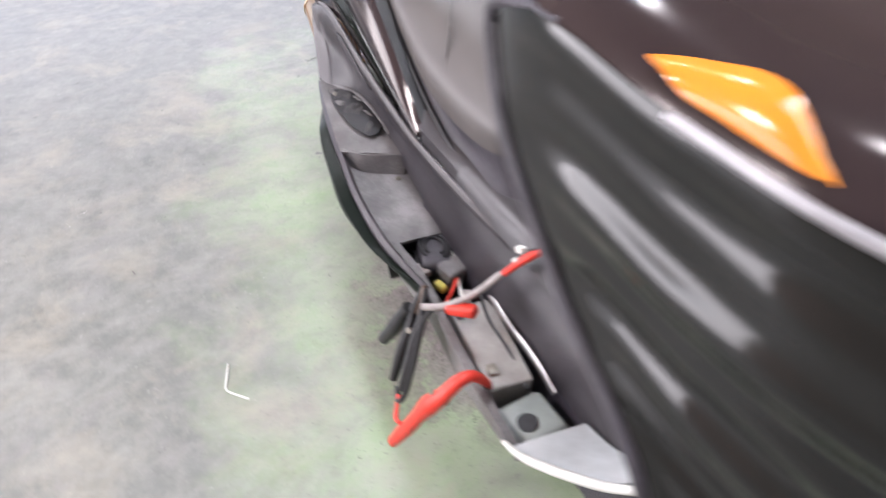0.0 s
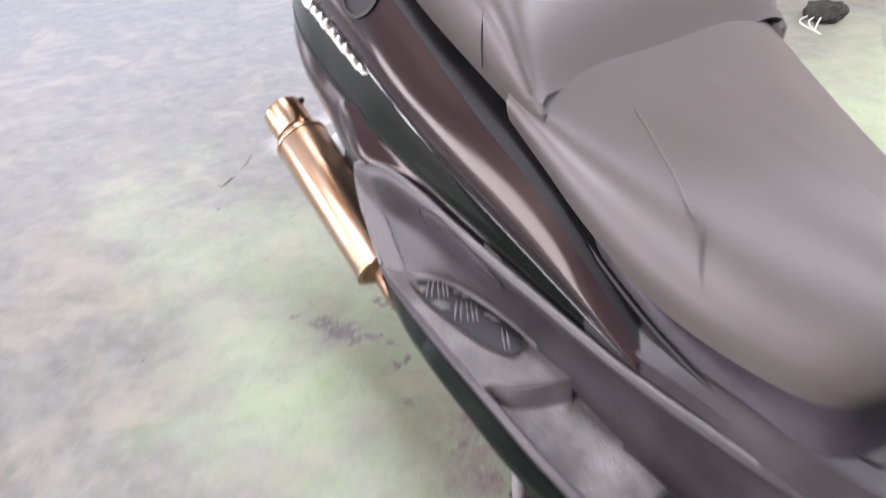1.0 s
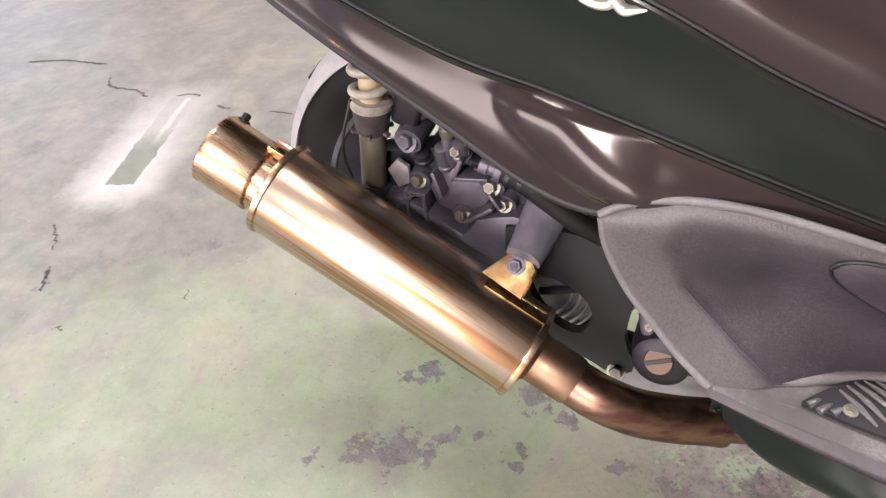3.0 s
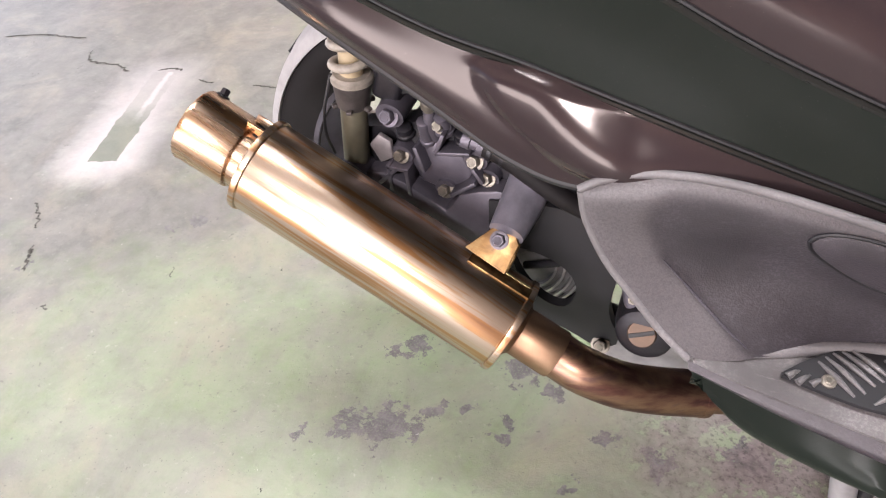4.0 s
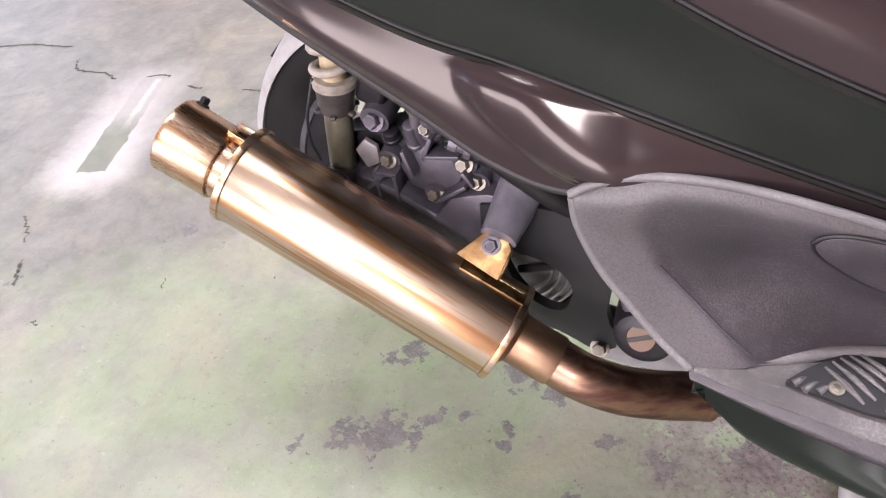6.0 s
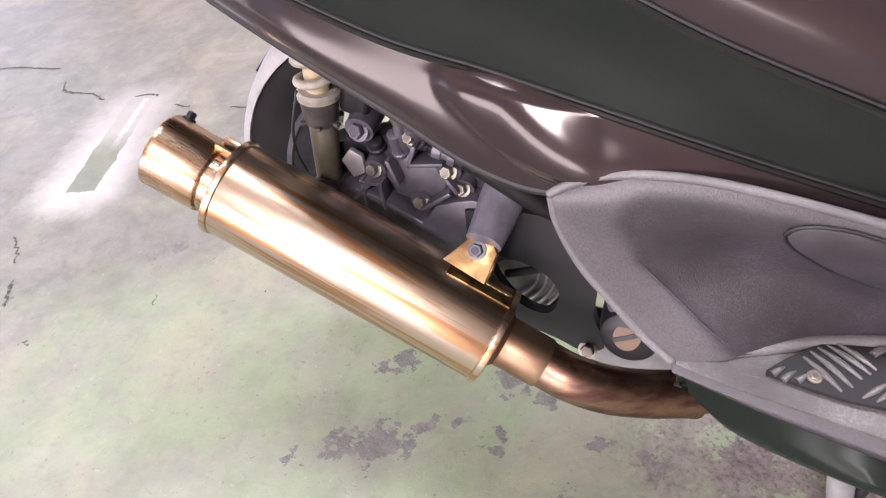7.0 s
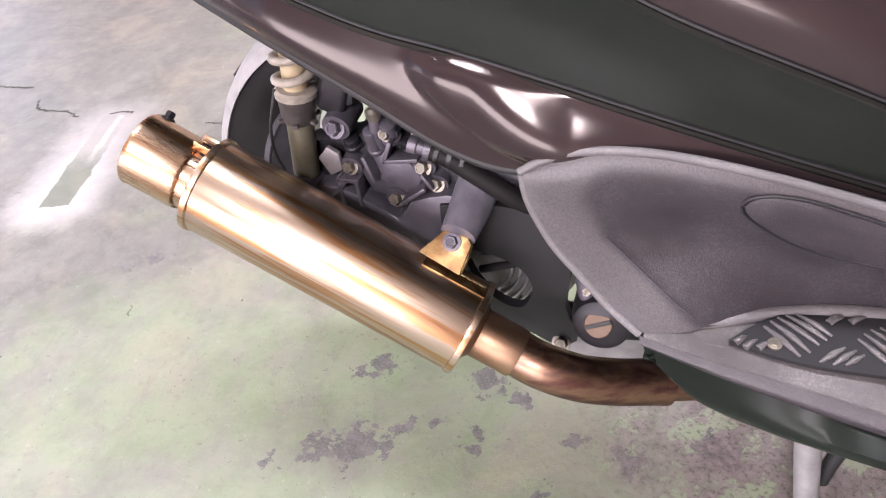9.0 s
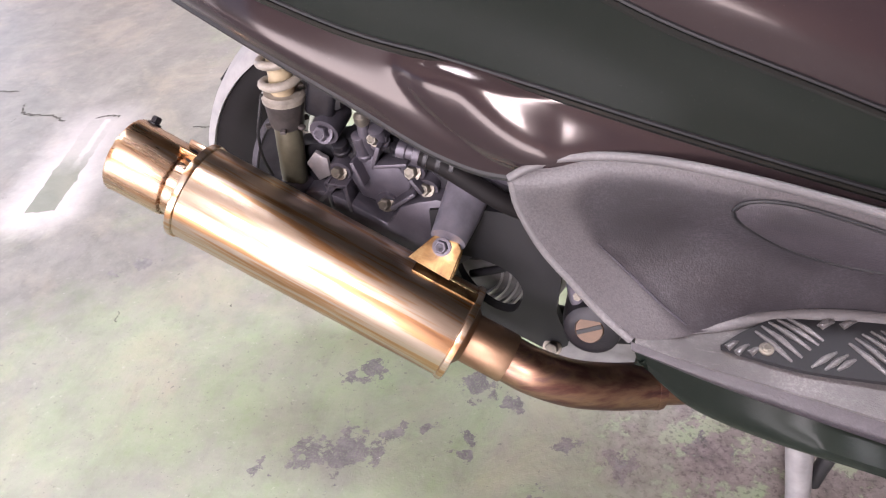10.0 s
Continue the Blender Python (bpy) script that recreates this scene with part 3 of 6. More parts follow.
slab("ceiling_strip", -5.4, 0.57, 1.97, 3.03, 3.1, 3.22, CEIL, "brownish sheet ceiling beside the roof panel", "ceiling")
slab("ceiling_strip", 2.43, 4.4, 1.97, 3.03, 3.1, 3.22, CEIL, "brownish sheet ceiling beside the roof panel", "ceiling")
slab("roof_panel_sheet", 0.4, 2.6, 1.8, 3.2, 3.23, 3.24, WHITE, "pale translucent roof sheet", "skylight")
for x0, x1 in zip([-5.4] + [q[1] + 0.03 for q in PANES], [q[0] - 0.03 for q in PANES] + [4.4]):
    slab("ceiling_strip", x0, x1, -0.58, 0.08, 3.1, 3.22, CEIL, "brownish sheet ceiling between the roof panels", "ceiling")
slab("skylight_sheet", -2.6, 3.2, -0.7, 0.2, 3.23, 3.24, WHITE, "pale translucent roof sheet over the skylight", "skylight")

# cracks in the floor paint
crack_mat = speckled("crack_dirt", (0.09, 0.09, 0.08), 0.9, amount=0.3)


def crack(pts, w):
    rnd = random.Random(round(pts[0][0] * 1000))
    L = catmull([(x, y, 0) for x, y in pts], 26)
    b = bmesh.new()
    prev = None
    for i, p in enumerate(L):
        k = 0.95 * w * (0.35 + 0.65 * rnd.random()) * (0.3 if i in (0, 25) else 1)
        o = (rnd.random() - 0.5) * 0.006
        pair = [b.verts.new((p[0] + o, p[1] - k + o, 0.0008)), b.verts.new((p[0] + o, p[1] + k + o, 0.0008))]
        if prev:
            b.faces.new((prev[0], pair[0], pair[1], prev[1]))
        prev = pair
    up = bmesh.ops.extrude_face_region(b, geom=b.faces[:])
    bmesh.ops.translate(b, vec=(0, 0, 0.0006), verts=[v for v in up["geom"] if isinstance(v, bmesh.types.BMVert)])
    ob = mesh_object("floor_crack", b, crack_mat, False)
    return tagged(ob, "thin dark crack in the green floor paint", "crack", kind="structure")


crack([(-1.66, 0.565), (-1.56, 0.60), (-1.49, 0.604), (-1.43, 0.608)], 0.0035)
crack([(-1.36, 0.555), (-1.325, 0.512), (-1.24, 0.512), (-1.19, 0.492)], 0.004)
crack([(-1.115, 0.518), (-1.09, 0.532), (-1.06, 0.532)], 0.003)
crack([(-0.99, 0.505), (-0.965, 0.498), (-0.95, 0.50)], 0.002)
crack([(-0.855, 0.513), (-0.82, 0.516), (-0.79, 0.519)], 0.0025)
crack([(-1.02, 0.03), (-0.985, 0.0), (-0.96, -0.03)], 0.0025)
crack([(-0.93, -0.07), (-0.91, -0.10), (-0.895, -0.125)], 0.004)

# ---- the scooter ----
scooter = thing("scooter", "glossy black motor scooter on its centre stand with gold exhaust", "scooter", (0.1, 0, 0))
scooter.matrix_basis = Matrix.Identity(4)

# lines of the body, from the tail to the step-through, on the right side
LOW = [(-0.365, -0.05, 0.612), (-0.33, -0.115, 0.606), (-0.25, -0.185, 0.600), (-0.15, -0.237, 0.581), (-0.05, -0.260, 0.541), (0.02, -0.277, 0.514), (0.075, -0.284, 0.508), (0.15, -0.272, 0.518), (0.25, -0.268, 0.505), (0.38, -0.262, 0.474), (0.53, -0.254, 0.438)]
RIDGE = [(-0.38, -0.05, 0.655), (-0.34, -0.12, 0.648), (-0.255, -0.186, 0.638), (-0.15, -0.232, 0.619), (-0.05, -0.251, 0.590), (0.025, -0.263, 0.578), (0.09, -0.272, 0.565), (0.16, -0.274, 0.546), (0.25, -0.271, 0.520), (0.38, -0.265, 0.484), (0.53, -0.257, 0.446)]
UPPER = [(-0.385, -0.05, 0.735), (-0.345, -0.125, 0.725), (-0.26, -0.192, 0.715), (-0.15, -0.232, 0.700), (-0.05, -0.252, 0.682), (0.025, -0.264, 0.663), (0.09, -0.271, 0.640), (0.16, -0.274, 0.608), (0.25, -0.277, 0.575), (0.38, -0.273, 0.523), (0.53, -0.262, 0.456)]
TOP = [(-0.385, -0.045, 0.815), (-0.34, -0.105, 0.815), (-0.25, -0.165, 0.812), (-0.15, -0.20, 0.803), (-0.05, -0.222, 0.783), (0.03, -0.236, 0.758), (0.11, -0.243, 0.722), (0.18, -0.246, 0.682), (0.27, -0.258, 0.642), (0.39, -0.262, 0.580), (0.53, -0.258, 0.472)]


def between(a, b, k, push=0.0, lift=0.0):
    return [tuple((1 - k) * p + k * q + d for p, q, d in zip(u, v, (0, -push, lift))) for u, v in zip(a, b)]


lower_cowl = Loft([LOW, between(LOW, RIDGE, 0.35, 0.0045), RIDGE], 260, 44)
# the lower panel swells above the foot panel: a leaf with a firm curved edge towards the tail and a ridge down its middle
for i in range(260):
    for j in range(44):
        x, v = lower_cowl.P[i, j, 0], j / 43
        back = x + 0.004 - (0.20 if v < 0.74 else 0.40) * (v - 0.74) ** 2
        if back > -0.03:
            middle = 0.72 - 9.0 * (x - 0.045)
            hump = math.exp(-((v - max(0.22, min(0.80, middle))) / 0.46) ** 2)
            rise = 1 / (1 + math.exp(-back / 0.0035)) * (0.45 + 0.55 * (1 - math.exp(-max(back, 0) / 0.03)))
            fade = 1 / (1 + math.exp((x - 0.145) / 0.026))
            edge = min(1, v / 0.08) * min(1, (1 - v) / 0.10)
            lower_cowl.P[i, j, 1] -= 0.0105 * rise * hump * fade * edge
side_panel = Loft([RIDGE, between(RIDGE, UPPER, 0.5, -0.003), UPPER], 60, 10)
upper_cowl = Loft([UPPER, between(UPPER, TOP, 0.3, 0.009), between(UPPER, TOP, 0.7, 0.006), TOP], 60, 12)
for side in (1, -1):
    part("lower_cowl", lower_cowl.bm(side), PAINT, scooter, "glossy black-cherry lower tail panel")
    part("side_panel", side_panel.bm(side), TRIM, scooter, "glossy dark side panel with a chrome script badge")
    part("upper_cowl", upper_cowl.bm(side), PAINT, scooter, "glossy black-cherry upper tail band")
    for edge in (RIDGE, UPPER):
        part("panel_gap", tube([(x, (y - 0.0004) * side, z) for x, y, z in edge], 0.0014, 6, 120), BLACK, scooter, "dark gap between body panels")
    for edge, out in ((RIDGE, 0.0006), (UPPER, 0.0010)):
        part("panel_edge", tube([(x, (y - out) * side, z - 0.0036) for x, y, z in edge], 0.0024, 8, 140), FAIRING, scooter, "rounded glossy edge of a body panel")
    # lip along the lower edge
    lip = tube([(x, y * side * 1.0 + 0.004 * side, z - 0.003) for x, y, z in LOW[:8]], 0.004, 8, 60)
    part("edge_lip", lip, BLACK, scooter)

# chrome script badge: slanted loops without letters
badge = bmesh.new()
line = []
for n in range(9):
    u = 0.342 + 0.0195 * n
    tall, wide = (0.075, 0.050, 0.060, 0.085, 0.055, 0.060, 0.080, 0.050, 0.055)[n], (0.009, 0.006, 0.007, 0.005, 0.008, 0.005, 0.006, 0.007, 0.006)[n]
    for k in range(7):
        a = 2 * math.pi * k / 7 + 2.4
        line.append((u + 0.0028 * k + wide * math.cos(a), 0.905 - 0.25 * (u - 0.34) + tall * math.sin(a) + 0.6 * wide * math.cos(a)))
line += [(0.523, 0.86), (0.530, 0.90), (0.537, 0.955)]
tube([tuple(side_panel.at(u, min(v, 0.99)) + side_panel.normal(u, min(v, 0.98)) * 0.002) for u, v in line], [0.0050] * (len(line) - 3) + [0.0046, 0.003, 0.001], 8, 360, badge, flat=0.6)
part("badge", badge, BADGE, scooter, "chrome script badge of looping strokes")

# round recess in the upper band
p, n = upper_cowl.at(0.475, 0.74), upper_cowl.normal(0.475, 0.74)
part("grab_rail_recess", turned([(0.0, 0.034), (0.003, 0.034), (0.004, 0.030), (-0.008, 0.026), (-0.010, 0.004)], p, n, 32), BLACK, scooter)

# tail light
tail = bmesh.new()
turned([(0, 0.03), (0.012, 0.028), (0.02, 0.018), (0.022, 0.004)], (-0.383, 0, 0.69), (-1, 0, 0.1), 24, tail)
bmesh.ops.scale(tail, vec=(1, 1.7, 1.2), space=Matrix.Translation((0.38, 0, -0.69)), verts=tail.verts)
part("tail_light", tail, RED, scooter)

# ---- foot panel of the passenger ----
P_TOP = [(0.070, -0.291, 0.512), (0.085, -0.288, 0.521), (0.115, -0.285, 0.529), (0.16, -0.283, 0.529), (0.22, -0.283, 0.520), (0.30, -0.281, 0.501), (0.42, -0.273, 0.473), (0.53, -0.263, 0.447), (0.66, -0.236, 0.415), (0.76, -0.205, 0.388), (0.90, -0.17, 0.37), (1.06, -0.155, 0.42)]
P_MIDA = [(0.0712, -0.2935, 0.510), (0.089, -0.2945, 0.511), (0.120, -0.2935, 0.513), (0.165, -0.2905, 0.510), (0.225, -0.288, 0.500), (0.305, -0.285, 0.480), (0.42, -0.277, 0.456), (0.53, -0.266, 0.432), (0.66, -0.240, 0.400), (0.76, -0.21, 0.370), (0.90, -0.178, 0.35), (1.06, -0.165, 0.39)]
P_MIDB = [(0.077, -0.297, 0.492), (0.104, -0.295, 0.475), (0.142, -0.288, 0.462), (0.18, -0.281, 0.460), (0.235, -0.275, 0.455), (0.31, -0.270, 0.445), (0.42, -0.268, 0.425), (0.53, -0.261, 0.400), (0.66, -0.244, 0.365), (0.76, -0.222, 0.335), (0.90, -0.20, 0.305), (1.06, -0.185, 0.33)]
P_LOW = [(0.097, -0.302, 0.460), (0.124, -0.3075, 0.432), (0.154, -0.3135, 0.4075), (0.200, -0.3015, 0.4075), (0.245, -0.279, 0.412), (0.31, -0.270, 0.414), (0.395, -0.268, 0.392), (0.53, -0.262, 0.345), (0.66, -0.246, 0.303), (0.76, -0.228, 0.275), (0.90, -0.215, 0.245), (1.06, -0.21, 0.24)]
panel = Loft([P_TOP, P_MIDA, P_MIDB, P_LOW], 260, 44)


def ease(k):
    k = min(1, max(0, k))
    return k * k * (3 - 2 * k)


# a raised border runs along the top and the rear edge
border = np.zeros((260, 44))
for i in range(260):
    for j in range(44):
        x, y, z = panel.P[i, j]
        a = np.linalg.norm(panel.P[i, j] - panel.P[i, 0]) - 0.012
        b = x - np.interp(z, [0.405, 0.447, 0.465, 0.497, 0.515], [0.194, 0.148, 0.127, 0.113, 0.116])
        d = 0.02 - math.hypot(max(0.02 - a, 0), max(0.02 - b, 0))
        border[i, j] = ease(0.5 - d / np.interp(z, [0.45, 0.50], [0.006, 0.016]))
panel.P[:, :, 1] -= 0.0024 * border
shell = panel.bm(1, 0.006)
foot_panel = part("foot_panel", shell, FOOT, scooter, "grey grained plastic passenger foot panel, raised border paler from painted sheen and rubbing")
# this layer pales the border for its sheen and rubbing
foot_panel.data.attributes.new("wear_sheen", "FLOAT", "POINT").data.foreach_set("value", np.concatenate([border.ravel(), border.ravel()]))
part("foot_panel", panel.bm(-1, 0.006), PANEL, scooter)
def on_panel(x, z, off=0.0):
    """The place on the foot panel's face with that x and z."""
    d = (panel.P[:, :, 0] - x) ** 2 + (panel.P[:, :, 2] - z) ** 2
    i, j = np.unravel_index(np.argmin(d), d.shape)
    w = 1 / (d.ravel() + 1e-7)
    k = np.argsort(d.ravel())[:6]
    y = (panel.P[:, :, 1].ravel()[k] * w[k]).sum() / w[k].sum()
    return (x, y - off, z)


rim_line = tube([(x, y - 0.0024, z) for x, y, z in P_TOP[:9]], 0.0030, 10, 90)
tube([(0.0715, -0.2934, 0.511), (0.077, -0.297, 0.491), (0.093, -0.302, 0.464), (0.113, -0.306, 0.442), (0.133, -0.311, 0.422), (0.155, -0.316, 0.405)], 0.0030, 10, 40, rim_line)
part("panel_rim", rim_line, BORDER, foot_panel)
# dark bead standing for the shade in the panel's moulded crease
crease = tube([on_panel(x, z, -0.0002) for x, z in ((0.127, 0.466), (0.148, 0.446), (0.170, 0.427), (0.189, 0.413))], [0.0004, 0.0011, 0.0013, 0.0007], 8, 30)
part("crease_shade", crease, INNER, foot_panel)
# oval inset cover with a dark gap round it
OVAL = [(0.2055, 0.5005), (0.210, 0.5065), (0.222, 0.5095), (0.240, 0.5080), (0.265, 0.5015), (0.290, 0.4935), (0.320, 0.4820), (0.343, 0.4700), (0.350, 0.4610), (0.341, 0.4545),
        (0.315, 0.4520), (0.285, 0.4540), (0.258, 0.4605), (0.236, 0.4700), (0.217, 0.4840), (0.208, 0.4935)]
oval = [tuple(q) for q in catmull(OVAL + [OVAL[0]], 65)[:-1]]


ring = [on_panel(x, z, 0.0012) for x, z in oval]
part("inset_gap", tube(ring + [ring[0]], 0.0012, 6, 200, ends=False), BLACK, foot_panel)
inset = bmesh.new()
rows_ = [[inset.verts.new(on_panel(0.268 + (x - 0.268) * k, 0.482 + (z - 0.482) * k, off)) for x, z in oval] for k, off in ((0.975, -0.0030), (0.972, 0.0016), (0.93, 0.0022), (0.6, 0.0020), (0.3, 0.0020))]
for A, B in zip(rows_[:-1], rows_[1:]):
    for i in range(64):
        inset.faces.new((A[i], A[(i + 1) % 64], B[(i + 1) % 64], B[i]))
inset.faces.new(rows_[-1])
part("inset_cover", inset, PANEL, foot_panel)

# ledge with the tread plate, lip and the dark skirt below
L_IN = [(0.158, -0.308, 0.406), (0.20, -0.294, 0.405), (0.245, -0.277, 0.407), (0.31, -0.268, 0.409), (0.40, -0.262, 0.395), (0.454, -0.260, 0.386)]
L_OUT = [(0.158, -0.318, 0.4050), (0.20, -0.327, 0.4032), (0.245, -0.334, 0.401), (0.29, -0.340, 0.3975), (0.35, -0.347, 0.390), (0.396, -0.351, 0.383)]
ledge = Loft([L_IN, between(L_IN, L_OUT, 0.5, 0, 0.0005), L_OUT], 40, 8)
part("foot_ledge", ledge.bm(1, 0.006, (0, 0, -1)), LEDGE, foot_panel, "scuffed grey ledge under the tread plate")
part("ledge_rim", tube([(x - 0.002, y - 0.004, z + 0.002) for x, y, z in L_IN[:5]], [0.001, 0.005, 0.006, 0.006, 0.004], 10, 40), BORDER, foot_panel, "pale rounded rim above the tread plate")
SK_TOP = [(0.155, -0.317, 0.4045), (0.20, -0.326, 0.402), (0.25, -0.334, 0.399), (0.32, -0.343, 0.392), (0.40, -0.350, 0.381), (0.50, -0.356, 0.362), (0.59, -0.345, 0.334), (0.675, -0.316, 0.303)]
SK_MID = [(0.158, -0.318, 0.397), (0.20, -0.328, 0.391), (0.25, -0.338, 0.386), (0.32, -0.348, 0.378), (0.40, -0.355, 0.366), (0.50, -0.360, 0.346), (0.59, -0.350, 0.319), (0.678, -0.318, 0.296)]
SK_LOWA = [(0.16, -0.319, 0.392), (0.2, -0.329, 0.368), (0.25, -0.3475, 0.3675), (0.32, -0.368, 0.373), (0.4, -0.378, 0.361), (0.5, -0.386, 0.346), (0.59, -0.366, 0.320), (0.680, -0.319, 0.290)]
SK_LOW = [(0.165, -0.305, 0.388), (0.2, -0.302, 0.3457), (0.25, -0.297, 0.3258), (0.32, -0.295, 0.319), (0.4, -0.292, 0.3), (0.5, -0.292, 0.28), (0.59, -0.287, 0.262), (0.682, -0.300, 0.250)]
lip = Loft([SK_TOP, between(SK_TOP, SK_MID, 0.5, 0.004), SK_MID], 60, 7)
skirt = Loft([SK_MID, SK_LOWA, between(SK_LOWA, SK_LOW, 0.5, 0.010), SK_LOW], 60, 14)
for side in (1, -1):
    part("board_lip", lip.bm(side, 0.008), PANEL, scooter, "grey plastic lip along the footboard")
    part("lower_skirt", skirt.bm(side), SKIRT, scooter, "dark shiny plastic skirt below the footboard")

# tread plate with raised bars
tp = Loft([[(0.2115, -0.312, 0.4085), (0.2269, -0.2970, 0.4105), (0.2484, -0.2825, 0.4125), (0.27, -0.2785, 0.4135), (0.3144, -0.2745, 0.4135), (0.375, -0.2720, 0.4045)],
           [(0.2118, -0.3128, 0.4085), (0.2285, -0.3075, 0.4095), (0.2556, -0.303, 0.4105), (0.288, -0.299, 0.411), (0.332, -0.294, 0.4085), (0.392, -0.286, 0.4015)],
           [(0.2122, -0.3136, 0.4085), (0.2302, -0.318, 0.408), (0.2629, -0.3235, 0.408), (0.3065, -0.322, 0.407), (0.355, -0.316, 0.402), (0.391, -0.300, 0.3985)]], 40, 12)
tread = part("tread_plate", tp.bm(1, 0.003, (0, 0, -1)), BLACK, foot_panel, "dark plate with raised tread bars")


def on_tread(x, y, off):
    d = ((tp.P[:, :, 0] - x) ** 2 + (tp.P[:, :, 1] - y) ** 2).ravel()
    k = np.argsort(d)[:4]
    return (x, y, float((tp.P[:, :, 2].ravel()[k] / (d[k] + 1e-7)).sum() / (1 / (d[k] + 1e-7)).sum()) + off)


# groups of five long bars, with short bars the other way between them
LONG = [(0.2325, -0.2975, 0.0215, -0.0205), (0.2365, -0.2925, 0.0235, -0.0215), (0.2407, -0.2885, 0.0245, -0.0185), (0.2460, -0.2855, 0.0240, -0.0170), (0.2520, -0.2835, 0.0210, -0.0150)]
SHORT = [(0.2653, -0.3202, 0.0150, 0.0140), (0.2727, -0.3209, 0.0140, 0.0139), (0.2800, -0.3195, 0.0110, 0.0100), (0.2790, -0.2850, 0.0120, 0.0070), (0.2700, -0.2870, 0.0100, 0.0070)]
for step in (-0.0555, 0.0, 0.0555, 0.111):
    for x, y, dx, dy in LONG + SHORT:
        a, b_ = (x + step, y), (x + step + dx, y + dy)
        inner = np.interp(a[0], [0.2269, 0.2484, 0.3144, 0.375], [-0.296, -0.2815, -0.2745, -0.2735])
        outer = np.interp(b_[0], [0.2302, 0.2629, 0.3065, 0.355, 0.391], [-0.3165, -0.322, -0.3205, -0.3145, -0.300])
        if a[0] < 0.2125 or b_[0] > 0.388 or min(a[1], b_[1]) < outer or max(a[1], b_[1]) > inner:
            continue
        c = ((a[0] + b_[0]) / 2, (a[1] + b_[1]) / 2)
        t = tube([on_tread(*a, 0.0004), on_tread(*c, 0.0012), on_tread(*b_, 0.0004)], [0.0008, 0.0022, 0.0008], 8, 10)
        part("tread_bar", t, BARS, tread)
# short pointed bars along the edge of the plate
for x, y, dx, dy in ((0.2155, -0.3140, 0.0070, 0.0062), (0.2215, -0.3172, 0.0072, 0.0080), (0.2295, -0.3160, 0.0066, 0.0058), (0.2715, -0.2878, 0.0090, 0.0060), (0.2845, -0.2850, 0.0092, 0.0060)):
    edge_bar = tube([on_tread(x, y, 0.0003), on_tread(x + dx / 2, y + dy / 2, 0.0014), on_tread(x + dx, y + dy, 0.0003)], [0.0026, 0.0018, 0.0006], 8, 10)
    part("tread_bar", edge_bar, BARS, tread)
hex_bolt((0.239, -0.3115, 0.4095), (0, -0.15, 1), 0.006, foot_panel, STEEL, length=0.003)

# ---- footboard of the rider, its cover taken off over the battery bay ----
B_IN = [(0.385, -0.250, 0.362), (0.452, -0.248, 0.352), (0.50, -0.245, 0.342), (0.555, -0.242, 0.331), (0.588, -0.246, 0.320)]
B_OUT = [(0.385, -0.349, 0.363), (0.452, -0.351, 0.352), (0.50, -0.350, 0.343), (0.555, -0.350, 0.331), (0.588, -0.341, 0.322)]
board = Loft([B_IN, between(B_IN, B_OUT, 0.5), B_OUT], 20, 10)
footboard = part("footboard", board.bm(1, 0.006, (0, 0, -1)), BOARD, scooter, "scuffed grey plastic rider footboard, battery cover removed")
riser = Loft([[(0.3925, -0.346, 0.385), (0.425, -0.322, 0.386), (0.452, -0.264, 0.386)], [(0.398, -0.346, 0.355), (0.43, -0.322, 0.352), (0.456, -0.264, 0.350)]], 16, 4)
part("step_riser", riser.bm(1, 0.004, (-1, 0, 0)), LEDGE, footboard)

part("screw_well", turned([(0.0, 0.016), (0.002, 0.016), (0.0022, 0.013), (-0.001, 0.011), (-0.002, 0.002)], (0.548, -0.293, 0.3295), (0.2, 0, 1), 24), BLACK, footboard, "dark screw well")
hex_bolt((0.462, -0.278, 0.351), (0.1, 0, 1), 0.006, footboard, STEEL, length=0.003)
OUTER = [(0.56, -0.349, 0.332), (0.61, -0.335, 0.319), (0.66, -0.321, 0.305), (0.76, -0.321, 0.280), (0.88, -0.319, 0.262), (0.965, -0.321, 0.263)]
OUTER2 = [(0.56, -0.330, 0.331), (0.61, -0.320, 0.318), (0.66, -0.309, 0.304), (0.76, -0.308, 0.279), (0.88, -0.306, 0.261), (0.965, -0.308, 0.262)]
OUTER3 = [(0.56, -0.322, 0.25), (0.61, -0.313, 0.235), (0.66, -0.305, 0.22), (0.76, -0.304, 0.20), (0.88, -0.302, 0.205), (0.965, -0.303, 0.245)]
rail = Loft([OUTER, OUTER2, OUTER3], 40, 9, False)
part("bay_edge", rail.bm(1, 0.003, (0, 0, -1)), BOARD, footboard, "pale plastic edge of the battery bay")
floor_in = [(0.56, -0.25, 0.245), (0.66, -0.235, 0.215), (0.76, -0.22, 0.195), (0.88, -0.21, 0.20), (0.965, -0.205, 0.24)]
part("bay_floor", Loft([floor_in, between(floor_in, OUTER3, 0.5), OUTER3], 20, 6).bm(1, 0.003, (0, 0, -1)), BLACK, footboard, "dark floor of the battery bay")
back = Loft([[(0.563, -0.345, 0.328), (0.563, -0.256, 0.326)], [(0.567, -0.335, 0.24), (0.567, -0.245, 0.24)]], 8, 4)
part("bay_wall", Loft([[p for p in P_LOW if p[0] > 0.5], [(x, y - 0.004, z - 0.11) for x, y, z in P_LOW if x > 0.5]], 20, 4).bm(1, 0.003), INNER, footboard)
part("bay_wall", back.bm(1, 0.003, (-1, 0, 0)), BLACK, footboard)
